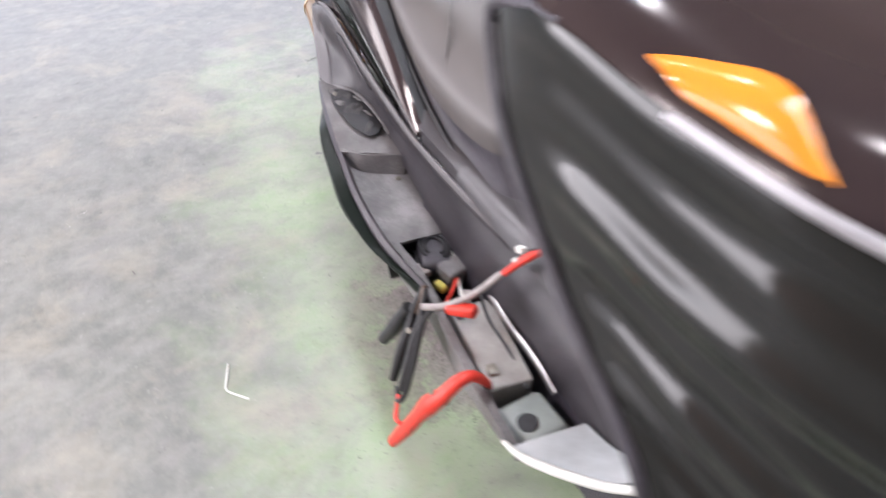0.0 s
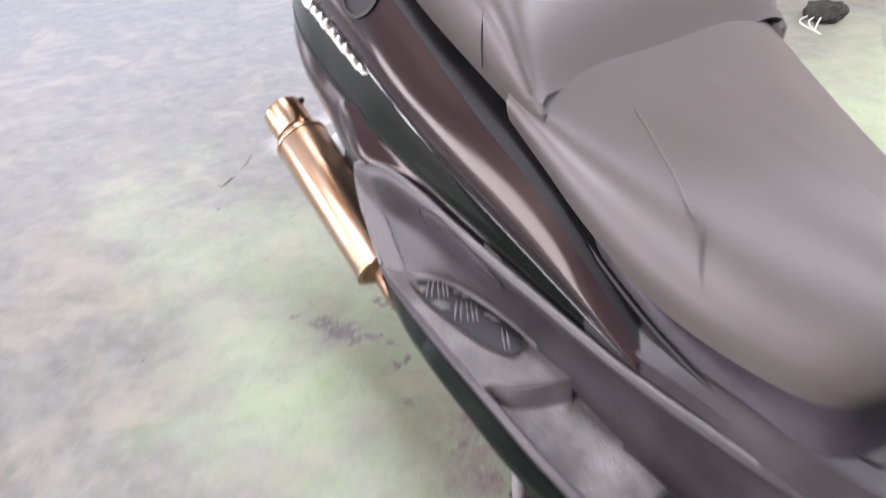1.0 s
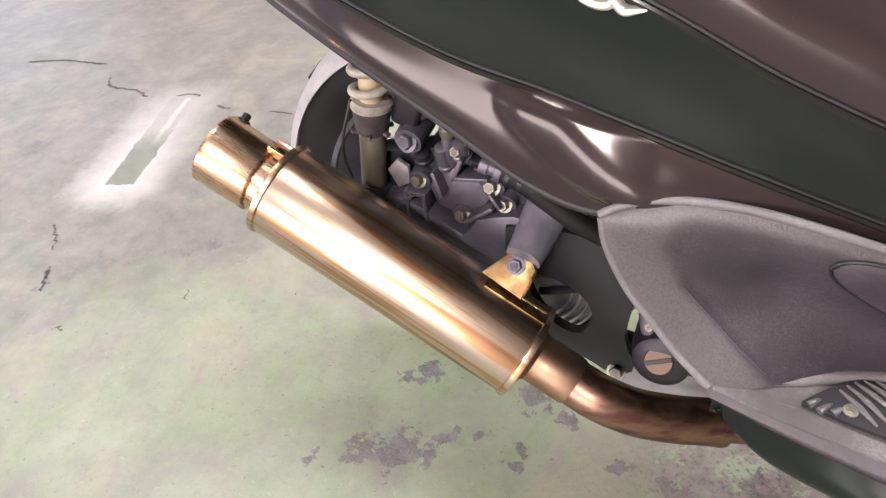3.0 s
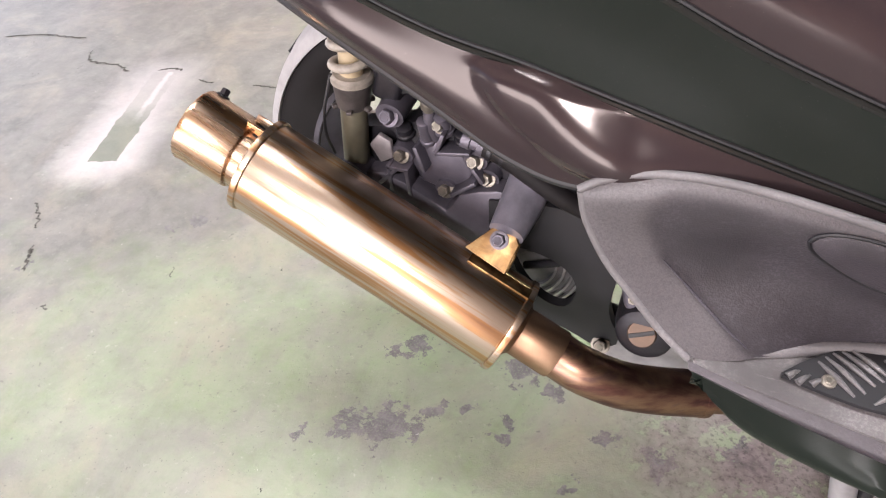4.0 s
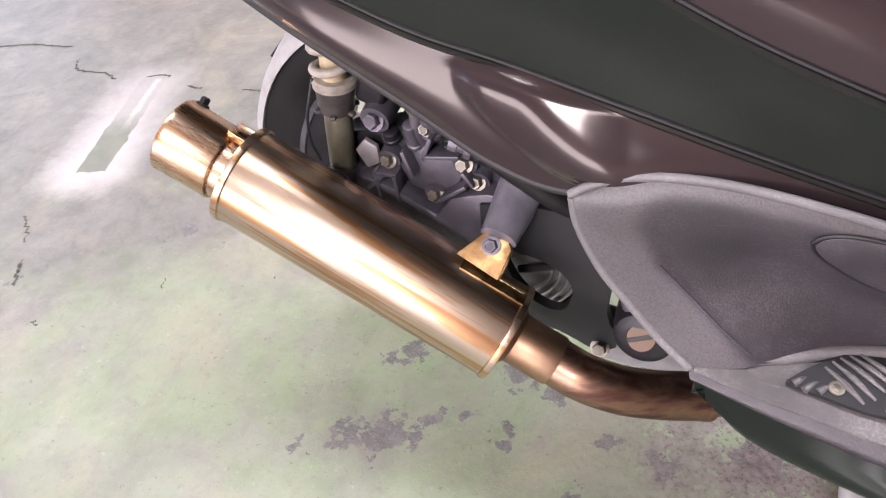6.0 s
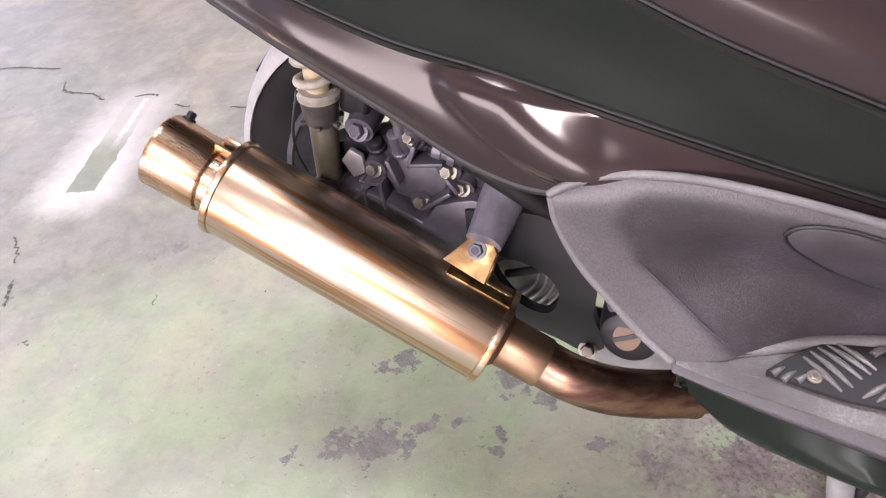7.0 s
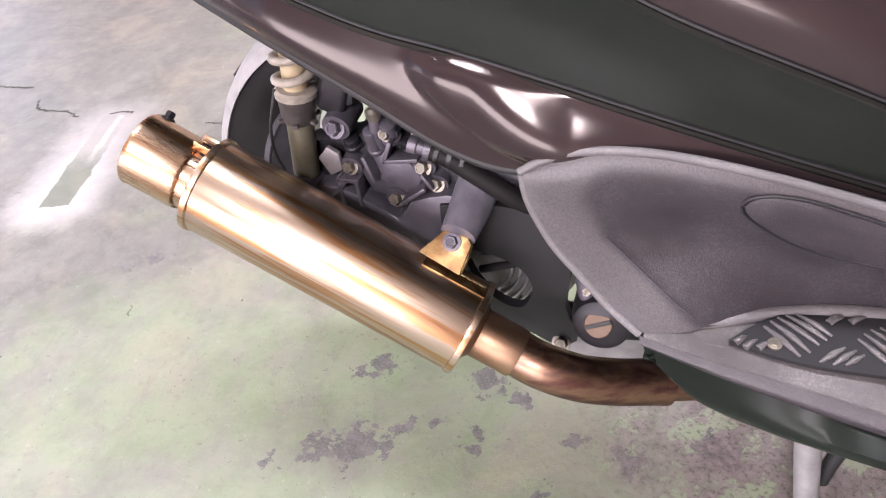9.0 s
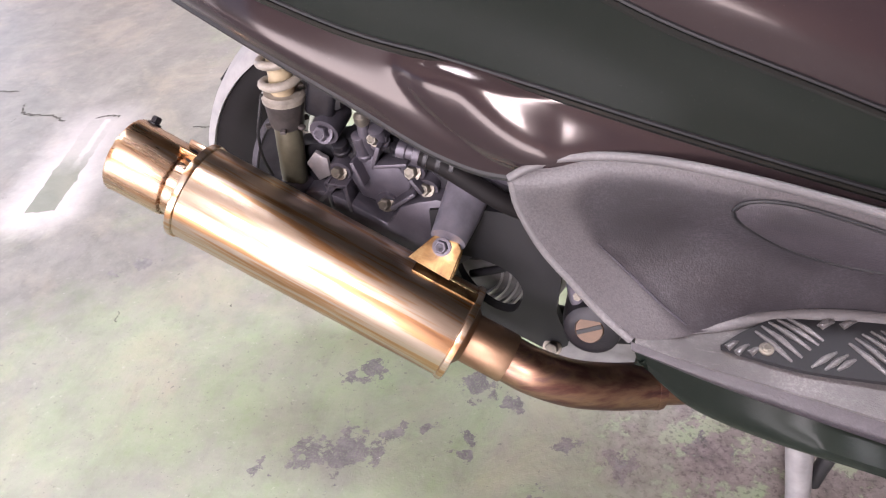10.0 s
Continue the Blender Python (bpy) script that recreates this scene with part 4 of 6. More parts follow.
# relay boxes, battery and bracket in the bay
bay = [("relay_box", (0.062, 0.050, 0.05), (0.605, -0.275, 0.285), -14, INNER, 0.009), ("relay_box", (0.035, 0.04, 0.035), (0.642, -0.262, 0.285), 18, BOARD, 0.006),
       ("fuse_cap", (0.020, 0.012, 0.012), (0.662, -0.290, 0.282), 20, YELLOW, 0.003), ("wire_plug", (0.030, 0.014, 0.013), (0.655, -0.236, 0.272), 35, WHITE, 0.004)]
for name, size, at, spin, material, bev in bay:
    part(name, box(size, pose(*at, 0, 12, spin), bev, segments=3), material, footboard)
for z, r in ((0.312, 0.021), (0.3125, 0.014)):
    c = [(0.605 + r * 1.2 * math.cos(a), -0.275 + r * math.sin(a), z - (math.cos(a) * r * 0.25)) for a in np.linspace(0.3, 5.2, 20)]
    part("wire", tube(c, 0.0025, 8, 40), BLACK, footboard)
bay_wires = [([(0.575, -0.262, 0.300), (0.610, -0.250, 0.305), (0.650, -0.258, 0.292), (0.690, -0.268, 0.275)], WHITE), ([(0.585, -0.300, 0.296), (0.625, -0.306, 0.292), (0.668, -0.302, 0.278), (0.705, -0.290, 0.262)], WIRE),
             ([(0.630, -0.245, 0.296), (0.668, -0.268, 0.288), (0.690, -0.295, 0.270)], RED), ([(0.70, -0.245, 0.285), (0.745, -0.25, 0.270), (0.80, -0.248, 0.262), (0.860, -0.25, 0.246)], WIRE)]
for pts, material in bay_wires:
    part("wire", tube(pts, 0.0024, 8, 30), material, footboard)
for x, y, z, spin in ((0.628, -0.302, 0.292, 10), (0.694, -0.262, 0.276, -25)):
    part("wire_plug", box((0.024, 0.013, 0.012), pose(x, y, z, 0, 10, spin), 0.003), SHEATH, footboard, "grey wire plug")
battery = tagged(mesh_object("battery", box((0.15, 0.065, 0.055), pose(0.775, -0.266, 0.238, 0, 8, -3), 0.004, segments=3), speckled("battery_case", (0.34, 0.32, 0.30), 0.4, amount=0.2)), "dusty grey brown battery lying in the open footboard bay", "battery")
for dx in (-0.055, 0.05):
    term = box((0.016, 0.014, 0.012), pose(0.775 + dx, -0.285, 0.268 - dx * 0.14, 0, 8, 0), 0.002)
    part("terminal", term, STEEL if dx > 0 else ALLOY, battery, "grey lead terminal")
bracket = box((0.07, 0.07, 0.035), pose(0.905, -0.268, 0.232, 0, 4, 8), 0.010, segments=4)
brk = part("bay_bracket", bracket, speckled("pale_bracket_plastic", (0.30, 0.33, 0.31), 0.4, amount=0.15), footboard, "pale plastic bracket with a dark hole")
part("bracket_hole", turned([(0, 0.014), (0.001, 0.014), (0.0014, 0.011), (0.0002, 0.003)], (0.912, -0.278, 0.2495), (0.05, -0.1, 1), 24), BLACK, brk)
part("strap", tube([(0.70, -0.235, 0.29), (0.76, -0.232, 0.275), (0.83, -0.225, 0.262), (0.88, -0.222, 0.245)], 0.006, 8, 24, flat=0.3), ALLOY, footboard, "pale strap along the bay")
FRONT_A = [(0.945, -0.320, 0.263), (0.945, -0.27, 0.260), (0.945, -0.215, 0.255)]
FRONT_B = [(1.004, -0.296, 0.279), (1.006, -0.255, 0.276), (1.008, -0.21, 0.272)]
FRONT_C = [(1.052, -0.266, 0.296), (1.070, -0.235, 0.310), (1.10, -0.205, 0.335)]
part("toe_plate", Loft([FRONT_A, FRONT_B, FRONT_C], 16, 14).bm(1, 0.006, (0, 0, -1)), speckled("pale_toe_plate", (0.52, 0.54, 0.55), 0.35, amount=0.15, scale=25), footboard, "pale grey toe plate at the front")
part("toe_lip", tube([(0.935, -0.323, 0.263), (0.965, -0.316, 0.268), (1.004, -0.298, 0.281), (1.052, -0.268, 0.298), (1.085, -0.245, 0.318)], [0.003, 0.0055, 0.006, 0.006, 0.005], 10, 40), WHITE, footboard, "pale rounded edge of the toe plate")
left = Loft([[(0.45, 0.22, 0.35), (0.70, 0.11, 0.30), (0.98, 0.05, 0.26)], [(0.45, 0.31, 0.352), (0.70, 0.23, 0.30), (0.98, 0.19, 0.262)]], 20, 5)
part("footboard_left", left.bm(1, 0.006, (0, 0, -1)), BOARD, scooter, "grey plastic rider footboard")

# ---- tunnel between the footboards ----
def sheared(L):
    """Swings the nose towards the right; gives the right half and, mirrored, the left one."""
    R = Loft([[(0, 0, 0), (1, 0, 0)], [(0, 1, 0), (1, 1, 0)]], 2, 2)
    yc = -0.10 * np.clip((L.P[:, :, 0] - 0.31) / 0.45, 0, 1)
    L.P[:, :, 1] += yc * np.clip(1 + L.P[:, :, 1] / 0.25, 0, 1)
    R.P = L.P.copy()
    R.P[:, :, 1] = 2 * yc - R.P[:, :, 1]
    return R


T_A = [(0.46, -0.267, 0.462), (0.53, -0.262, 0.449), (0.66, -0.235, 0.417), (0.76, -0.204, 0.390), (0.90, -0.169, 0.372), (1.06, -0.154, 0.422)]
T_B = [(0.46, -0.260, 0.500), (0.53, -0.255, 0.478), (0.66, -0.222, 0.448), (0.76, -0.180, 0.424), (0.90, -0.140, 0.412), (1.06, -0.125, 0.470)]
T_C = [(0.46, -0.16, 0.525), (0.53, -0.155, 0.500), (0.66, -0.13, 0.464), (0.76, -0.10, 0.440), (0.90, -0.08, 0.432), (1.06, -0.07, 0.492)]
T_D = [(0.46, 0, 0.53), (0.53, 0, 0.505), (0.66, 0, 0.468), (0.76, 0, 0.444), (0.90, 0, 0.438), (1.06, 0, 0.50)]
tun = Loft([T_A, T_B, T_C, T_D], 40, 14)
tun_left = sheared(tun)
tunnel = part("tunnel", tun.bm(1, 0.005, (0, 0, -1)), TUNNEL, scooter, "grey grained plastic tunnel between the footboards")
part("tunnel_left", tun_left.bm(1, 0.005, (0, 0, -1)), TUNNEL, scooter, "grey grained plastic tunnel between the footboards")
seam = [(0.868 + 0.048 * math.cos(a), -0.105 + 0.085 * math.sin(a), 0) for a in np.linspace(0, 2 * math.pi, 40)]


def on_tunnel(x, y, off):
    Q = np.concatenate([tun.P.reshape(-1, 3), tun_left.P.reshape(-1, 3)])
    d = (Q[:, 0] - x) ** 2 + (Q[:, 1] - y) ** 2
    k = np.argsort(d)[:5]
    w = 1 / (d[k] + 1e-6)
    return (x, y, (Q[k, 2] * w).sum() / w.sum() + off)


loop = [on_tunnel(x, y, 0.0012) for x, y, z in seam]
part("lid_gap", tube(loop, 0.0016, 6, 90), BLACK, tunnel)
lid = bmesh.new()
rings = []
for k, rise in ((0.95, -0.004), (0.95, 0.0045), (0.90, 0.0062), (0.68, 0.0080), (0.42, 0.0090), (0.18, 0.0095)):
    rings.append([lid.verts.new(on_tunnel(0.868 + (x - 0.868) * k, -0.105 + (y + 0.105) * k, rise)) for x, y, z in seam[:-1]])
for low, high in zip(rings, rings[1:]):
    for i in range(len(low)):
        j = (i + 1) % len(low)
        lid.faces.new((low[i], low[j], high[j], high[i]))
lid.faces.new(rings[-1])
for pts, r in (([(0.650, -0.196), (0.700, -0.190), (0.742, -0.176), (0.749, -0.112), (0.757, -0.04), (0.760, 0.03)], 0.0030), ([(0.803, -0.157), (0.778, -0.154), (0.765, -0.143), (0.7635, -0.112), (0.770, -0.05), (0.777, 0.0)], 0.0016)):
    part("tunnel_groove", tube([on_tunnel(x, y, 0.0004) for x, y in catmull(pts, 14)], r, 6, 60), BLACK, tunnel, "dark groove in the tunnel cover")
part("fuel_lid", lid, LIDGREY, tunnel, "pale grey oval fuel lid")

# ---- seat ----
S_BOT = [(0.30, -0.236, 0.640), (0.36, -0.241, 0.608), (0.43, -0.245, 0.568), (0.52, -0.243, 0.525), (0.62, -0.230, 0.505), (0.69, -0.200, 0.500), (0.718, -0.12, 0.497), (0.725, 0.0, 0.497)]
S_SIDE = [(0.30, -0.242, 0.664), (0.36, -0.246, 0.632), (0.43, -0.247, 0.600), (0.52, -0.244, 0.562), (0.62, -0.226, 0.545), (0.70, -0.190, 0.540), (0.74, -0.115, 0.540), (0.75, 0.0, 0.540)]
S_SHO = [(0.30, -0.222, 0.680), (0.36, -0.222, 0.660), (0.43, -0.214, 0.638), (0.52, -0.198, 0.613), (0.62, -0.170, 0.592), (0.69, -0.135, 0.585), (0.73, -0.08, 0.583), (0.745, 0.0, 0.582)]
S_TOP = [(0.30, -0.14, 0.690), (0.36, -0.135, 0.671), (0.43, -0.125, 0.655), (0.52, -0.108, 0.640), (0.62, -0.085, 0.622), (0.68, -0.06, 0.612), (0.70, -0.035, 0.607), (0.71, 0.0, 0.606)]
S_MID = [(0.30, 0, 0.690), (0.36, 0, 0.672), (0.43, 0, 0.658), (0.50, 0, 0.646), (0.56, 0, 0.638), (0.61, 0, 0.630), (0.65, 0, 0.622), (0.68, 0, 0.615)]
rider = Loft([S_BOT, S_SIDE, S_SHO, S_TOP, S_MID], 50, 24)
rider_left = sheared(rider)
seat = part("seat", rider.bm(1, 0.003, (0, 0, -1)), VINYL, scooter, "grey vinyl two-level seat")
part("seat_cushion", rider_left.bm(1, 0.003, (0, 0, -1)), VINYL, seat)
seam_line = [(0.40, -0.150), (0.43, -0.165), (0.455, -0.178), (0.485, -0.192), (0.51, -0.205), (0.535, -0.216)]


def on_seat(x, y, off):
    d = (rider.P[:, 8:, 0] - x) ** 2 + (rider.P[:, 8:, 1] - y) ** 2
    k = np.argsort(d.ravel())[:5]
    w = 1 / (d.ravel()[k] + 1e-6)
    return (x, y, (rider.P[:, 8:, 2].ravel()[k] * w).sum() / w.sum() + off)


part("seat_piping", tube([on_seat(x, y, 0.0006) for x, y in catmull(seam_line, 14)] + [(0.558, -0.2325, 0.568), (0.575, -0.2390, 0.545), (0.590, -0.2385, 0.520)], 0.0018, 6, 40), VINYL, seat)
S_BASE = [(0.30, -0.230, 0.622), (0.36, -0.234, 0.592), (0.43, -0.239, 0.551), (0.52, -0.238, 0.498), (0.62, -0.222, 0.453), (0.70, -0.198, 0.430), (0.735, -0.12, 0.430), (0.748, 0.0, 0.432)]
base = Loft([[(x - 0.003, y * 0.985, z + 0.003) for x, y, z in S_BOT], between(S_BOT, S_BASE, 0.5, -0.012), S_BASE], 50, 7)
base_left = sheared(base)
for half in (base, base_left):
    part("seat_base", half.bm(1, 0.004, (0, 0, -1)), INNER, seat, "dark plastic base under the cushion")
low_edge = [tuple(q) for q in base.P[::7, -1]]
part("base_gap", tube([(x + 0.002, y - 0.003, z - 0.002) for x, y, z in low_edge], 0.0035, 8, 60), BLACK, seat)
Q_BOT = [(-0.345, -0.07, 0.832), (-0.25, -0.14, 0.826), (-0.15, -0.178, 0.815), (-0.05, -0.203, 0.793), (0.05, -0.218, 0.760), (0.15, -0.224, 0.712), (0.24, -0.229, 0.675), (0.315, -0.234, 0.648), (0.352, -0.232, 0.640)]
Q_SIDE = [(-0.355, -0.075, 0.848), (-0.25, -0.150, 0.845), (-0.15, -0.188, 0.836), (-0.05, -0.213, 0.818), (0.05, -0.229, 0.792), (0.15, -0.236, 0.755), (0.24, -0.241, 0.722), (0.315, -0.243, 0.690), (0.350, -0.238, 0.665)]
Q_SHO = [(-0.35, -0.07, 0.868), (-0.25, -0.135, 0.866), (-0.15, -0.172, 0.860), (-0.05, -0.198, 0.848), (0.05, -0.214, 0.830), (0.14, -0.222, 0.806), (0.22, -0.226, 0.782), (0.285, -0.226, 0.745), (0.338, -0.220, 0.676)]
Q_TOP = [(-0.34, -0.04, 0.878), (-0.25, -0.08, 0.878), (-0.15, -0.11, 0.874), (-0.05, -0.13, 0.864), (0.05, -0.14, 0.85), (0.13, -0.145, 0.832), (0.20, -0.145, 0.812), (0.27, -0.145, 0.765), (0.330, -0.14, 0.672)]
Q_MID = [(-0.34, 0, 0.88), (-0.25, 0, 0.88), (-0.15, 0, 0.876), (-0.05, 0, 0.867), (0.05, 0, 0.854), (0.13, 0, 0.838), (0.20, 0, 0.818), (0.27, 0, 0.77), (0.330, 0, 0.672)]
pill = Loft([Q_BOT, Q_SIDE, Q_SHO, Q_TOP, Q_MID], 60, 24)
part("passenger_cushion", pill.bm(1, 0.012, (0, 0, -1)), VINYL, seat)
part("passenger_cushion", pill.bm(-1, 0.012, (0, 0, -1)), VINYL, seat)
part("seat_seam", tube([(0.262, -0.2435, 0.690), (0.258, -0.2425, 0.722), (0.254, -0.236, 0.752), (0.25, -0.222, 0.776)], 0.0008, 6, 20), BLACK, seat)
# black sheet added to close the body; it gives the dark gap under the seat
closing = Loft([TOP, [(x, y * 0.9, z + 0.006) for x, y, z in TOP], [(x, y * 0.5, z + 0.004) for x, y, z in TOP], [(x, 0, z - 0.01) for x, y, z in TOP]], 40, 8)
part("gap_sheet", closing.bm(1, 0.003, (0, 0, -1)), BLACK, scooter, "black sheet closing the dark gap under the seat")
part("gap_sheet", closing.bm(-1, 0.003, (0, 0, -1)), BLACK, scooter)

# ---- front fairing ----
E_ = [(0.925, -0.345, 0.774), (0.975, -0.355, 0.701), (1.07, -0.352, 0.611), (1.19, -0.345, 0.506), (1.13, -0.34, 0.376)]
F = [[E_[0], (0.968, -0.352, 0.801), (1.04, -0.352, 0.806), (1.14, -0.342, 0.791), (1.26, -0.318, 0.779), (1.42, -0.23, 0.756), (1.54, -0.12, 0.731), (1.59, 0, 0.721)],
     [E_[1], (1.025, -0.356, 0.706), (1.08, -0.354, 0.706), (1.18, -0.344, 0.691), (1.3, -0.315, 0.676), (1.46, -0.23, 0.651), (1.59, -0.12, 0.631), (1.64, 0, 0.621)],
     [E_[2], (1.105, -0.35, 0.609), (1.14, -0.344, 0.603), (1.22, -0.332, 0.588), (1.32, -0.302, 0.571), (1.46, -0.225, 0.546), (1.57, -0.11, 0.526), (1.61, 0, 0.516)],
     [E_[3], (1.205, -0.342, 0.501), (1.22, -0.335, 0.496), (1.27, -0.318, 0.486), (1.35, -0.28, 0.471), (1.46, -0.2, 0.451), (1.54, -0.1, 0.436), (1.57, 0, 0.431)],
     [E_[4], (1.145, -0.336, 0.373), (1.16, -0.328, 0.371), (1.2, -0.31, 0.366), (1.26, -0.28, 0.361), (1.33, -0.22, 0.356), (1.37, -0.11, 0.356), (1.38, 0, 0.356)]]
skin = Loft(F, 90, 150)
# shallow ripples added to the smooth fairing, to draw its reflections into streaks
for i in range(90):
    for j in range(150):
        u, v = i / 89, j / 149
        skin.P[i, j, 1] -= min(1, u / 0.12) * (0.0036 * math.sin(2 * math.pi * (4.3 * v + 0.8 * u)) + 0.0024 * math.sin(2 * math.pi * (9.7 * v - 0.7 * u) + 1.0)) * math.sin(math.pi * min(1, 0.08 + v)) ** 0.4
CAP = [F[0], [(x + 0.005, y * 0.94, z + 0.022) for x, y, z in F[0]], [(x + 0.0, y * 0.76, z + 0.042) for x, y, z in F[0]], [(x - 0.02, y * 0.40, z + 0.052) for x, y, z in F[0]], [(x - 0.04, 0, z + 0.054) for x, y, z in F[0]]]
cap = Loft(CAP, 50, 18)
fairing = part("front_fairing", skin.bm(1, 0.004), FAIRING, scooter, "glossy black front fairing with amber turn signal")
part("fairing_left", skin.bm(-1, 0.004), FAIRING, scooter, "glossy black front fairing")
part("fairing_top", cap.bm(1, 0.004, (0, 0, -1)), PAINT, fairing)
part("fairing_top", cap.bm(-1, 0.004, (0, 0, -1)), PAINT, fairing)
part("fairing_seam", tube([tuple(Vector(p) + Vector((0, -0.004, 0))) for p in F[0][3:7]], 0.0042, 8, 80), SILVER, fairing, "pale trim line under the turn signal")
part("edge_lip", tube([tuple(Vector(p) + Vector((-0.002, 0, 0))) for p in [(1.03, -0.348, 0.803), (0.965, -0.347, 0.8)] + E_], 0.007, 10, 60), INNER, fairing, "dark rounded edge of the leg shield")
SIG_LOW = [(1.1126, -0.3417, 0.8149), (1.1396, -0.34, 0.8027), (1.1639, -0.3374, 0.8001), (1.1892, -0.3339, 0.7975), (1.2109, -0.3296, 0.7949), (1.224, -0.3261, 0.794), (1.2327, -0.3226, 0.7949)]
SIG_TOP = [(1.11, -0.34, 0.814), (1.1213, -0.3278, 0.8149), (1.1413, -0.3191, 0.8175), (1.1657, -0.313, 0.821), (1.1874, -0.3113, 0.8183), (1.2109, -0.3156, 0.8044), (1.2318, -0.3217, 0.794)]
sig_rows = [SIG_LOW]
for k, out, up in ((0.25, 0.005, 0.002), (0.5, 0.006, 0.004), (0.75, 0.005, 0.004)):
    swell = [math.sin(math.pi * i / 6) for i in range(7)]
    sig_rows.append([tuple(np.array(a) * (1 - k) + np.array(b) * k + np.array((0, -out, up)) * w) for a, b, w in zip(SIG_LOW, SIG_TOP, swell)])
sig_rows.append(SIG_TOP)
part("turn_signal", Loft(sig_rows, 30, 12).bm(1, 0.002, (0, 0, -1)), LENS, fairing, "amber turn signal lens")
inner1 = [(0.995, -0.24, 0.831), (1.04, -0.252, 0.721), (1.11, -0.25, 0.621), (1.17, -0.245, 0.506), (1.14, -0.24, 0.386)]
inner2 = [(1.03, -0.12, 0.846), (1.06, -0.13, 0.736), (1.11, -0.13, 0.636), (1.15, -0.13, 0.526), (1.13, -0.13, 0.406)]
inner3 = [(1.04, 0, 0.851), (1.07, 0, 0.741), (1.11, 0, 0.641), (1.14, 0, 0.536), (1.12, 0, 0.416)]
shield = Loft([E_, between(E_, inner1, 0.5, -0.01), inner1, inner2, inner3], 40, 18)
part("leg_shield", shield.bm(1, 0.004, (1, 0, 0)), SHIELD, scooter, "grey plastic leg shield")
part("leg_shield", shield.bm(-1, 0.004, (1, 0, 0)), SHIELD, scooter, "grey plastic leg shield")

# ---- handlebar ----
handlebar = part("handlebar", tube([(0.77, -0.39, 0.892), (0.84, -0.24, 0.925), (0.93, -0.12, 0.945), (0.95, 0, 0.950), (0.93, 0.12, 0.950), (0.83, 0.24, 0.925), (0.75, 0.39, 0.892)], 0.011, 14, 60), BLACK, scooter, "black handlebar")
part("bar_cover", turned([(-0.17, 0.012), (-0.15, 0.034), (0, 0.045), (0.15, 0.034), (0.17, 0.012)], (0.95, 0, 0.945), (0, 1, 0), 24), PAINT, handlebar)
part("fork_stem", tube([(0.97, 0, 0.940), (1.10, 0, 0.70), (1.25, 0, 0.42)], 0.03, 16, 20), BLACK, handlebar)
for s in (-1, 1):
    a, b_ = Vector((0.734, s * 0.430, 0.882)), Vector((0.805, s * 0.295, 0.912))
    ax = (b_ - a).normalized()
    grip = turned([(0, 0.012), (0.002, 0.016), (0.008, 0.0165)] + [(0.01 + 0.006 * i, 0.0165 + (0.0009 if i % 2 else 0)) for i in range(19)] + [(0.126, 0.020), (0.130, 0.020), (0.132, 0.012)], a, ax, 24)
    part("grip", grip, RUBBER, handlebar, "ribbed black rubber grip")
    part("bar_end", turned([(-0.018, 0.008), (-0.017, 0.0125), (-0.002, 0.014), (0, 0.012)], a, ax, 24), CHROME, handlebar, "bright bar end")
    part("switch_box", box((0.045, 0.05, 0.045), facing(b_ + ax * 0.03, ax), 0.012, segments=4), BLACK, handlebar)
    lever = tube([(0.808, s * 0.465, 0.843), (0.830, s * 0.415, 0.858), (0.845, s * 0.345, 0.877), (0.855, s * 0.275, 0.905)], [0.0055, 0.0065, 0.008, 0.009], 12, 30, flat=0.75)
    turned([(-0.0095, 0.003), (-0.007, 0.007), (0, 0.0095), (0.007, 0.007), (0.0095, 0.003)], (0.806, s * 0.467, 0.842), (0.3, -s * 1, 0.2), 16, lever)
    part("brake_lever", lever, SILVER, handlebar, "silver ball-ended brake lever")

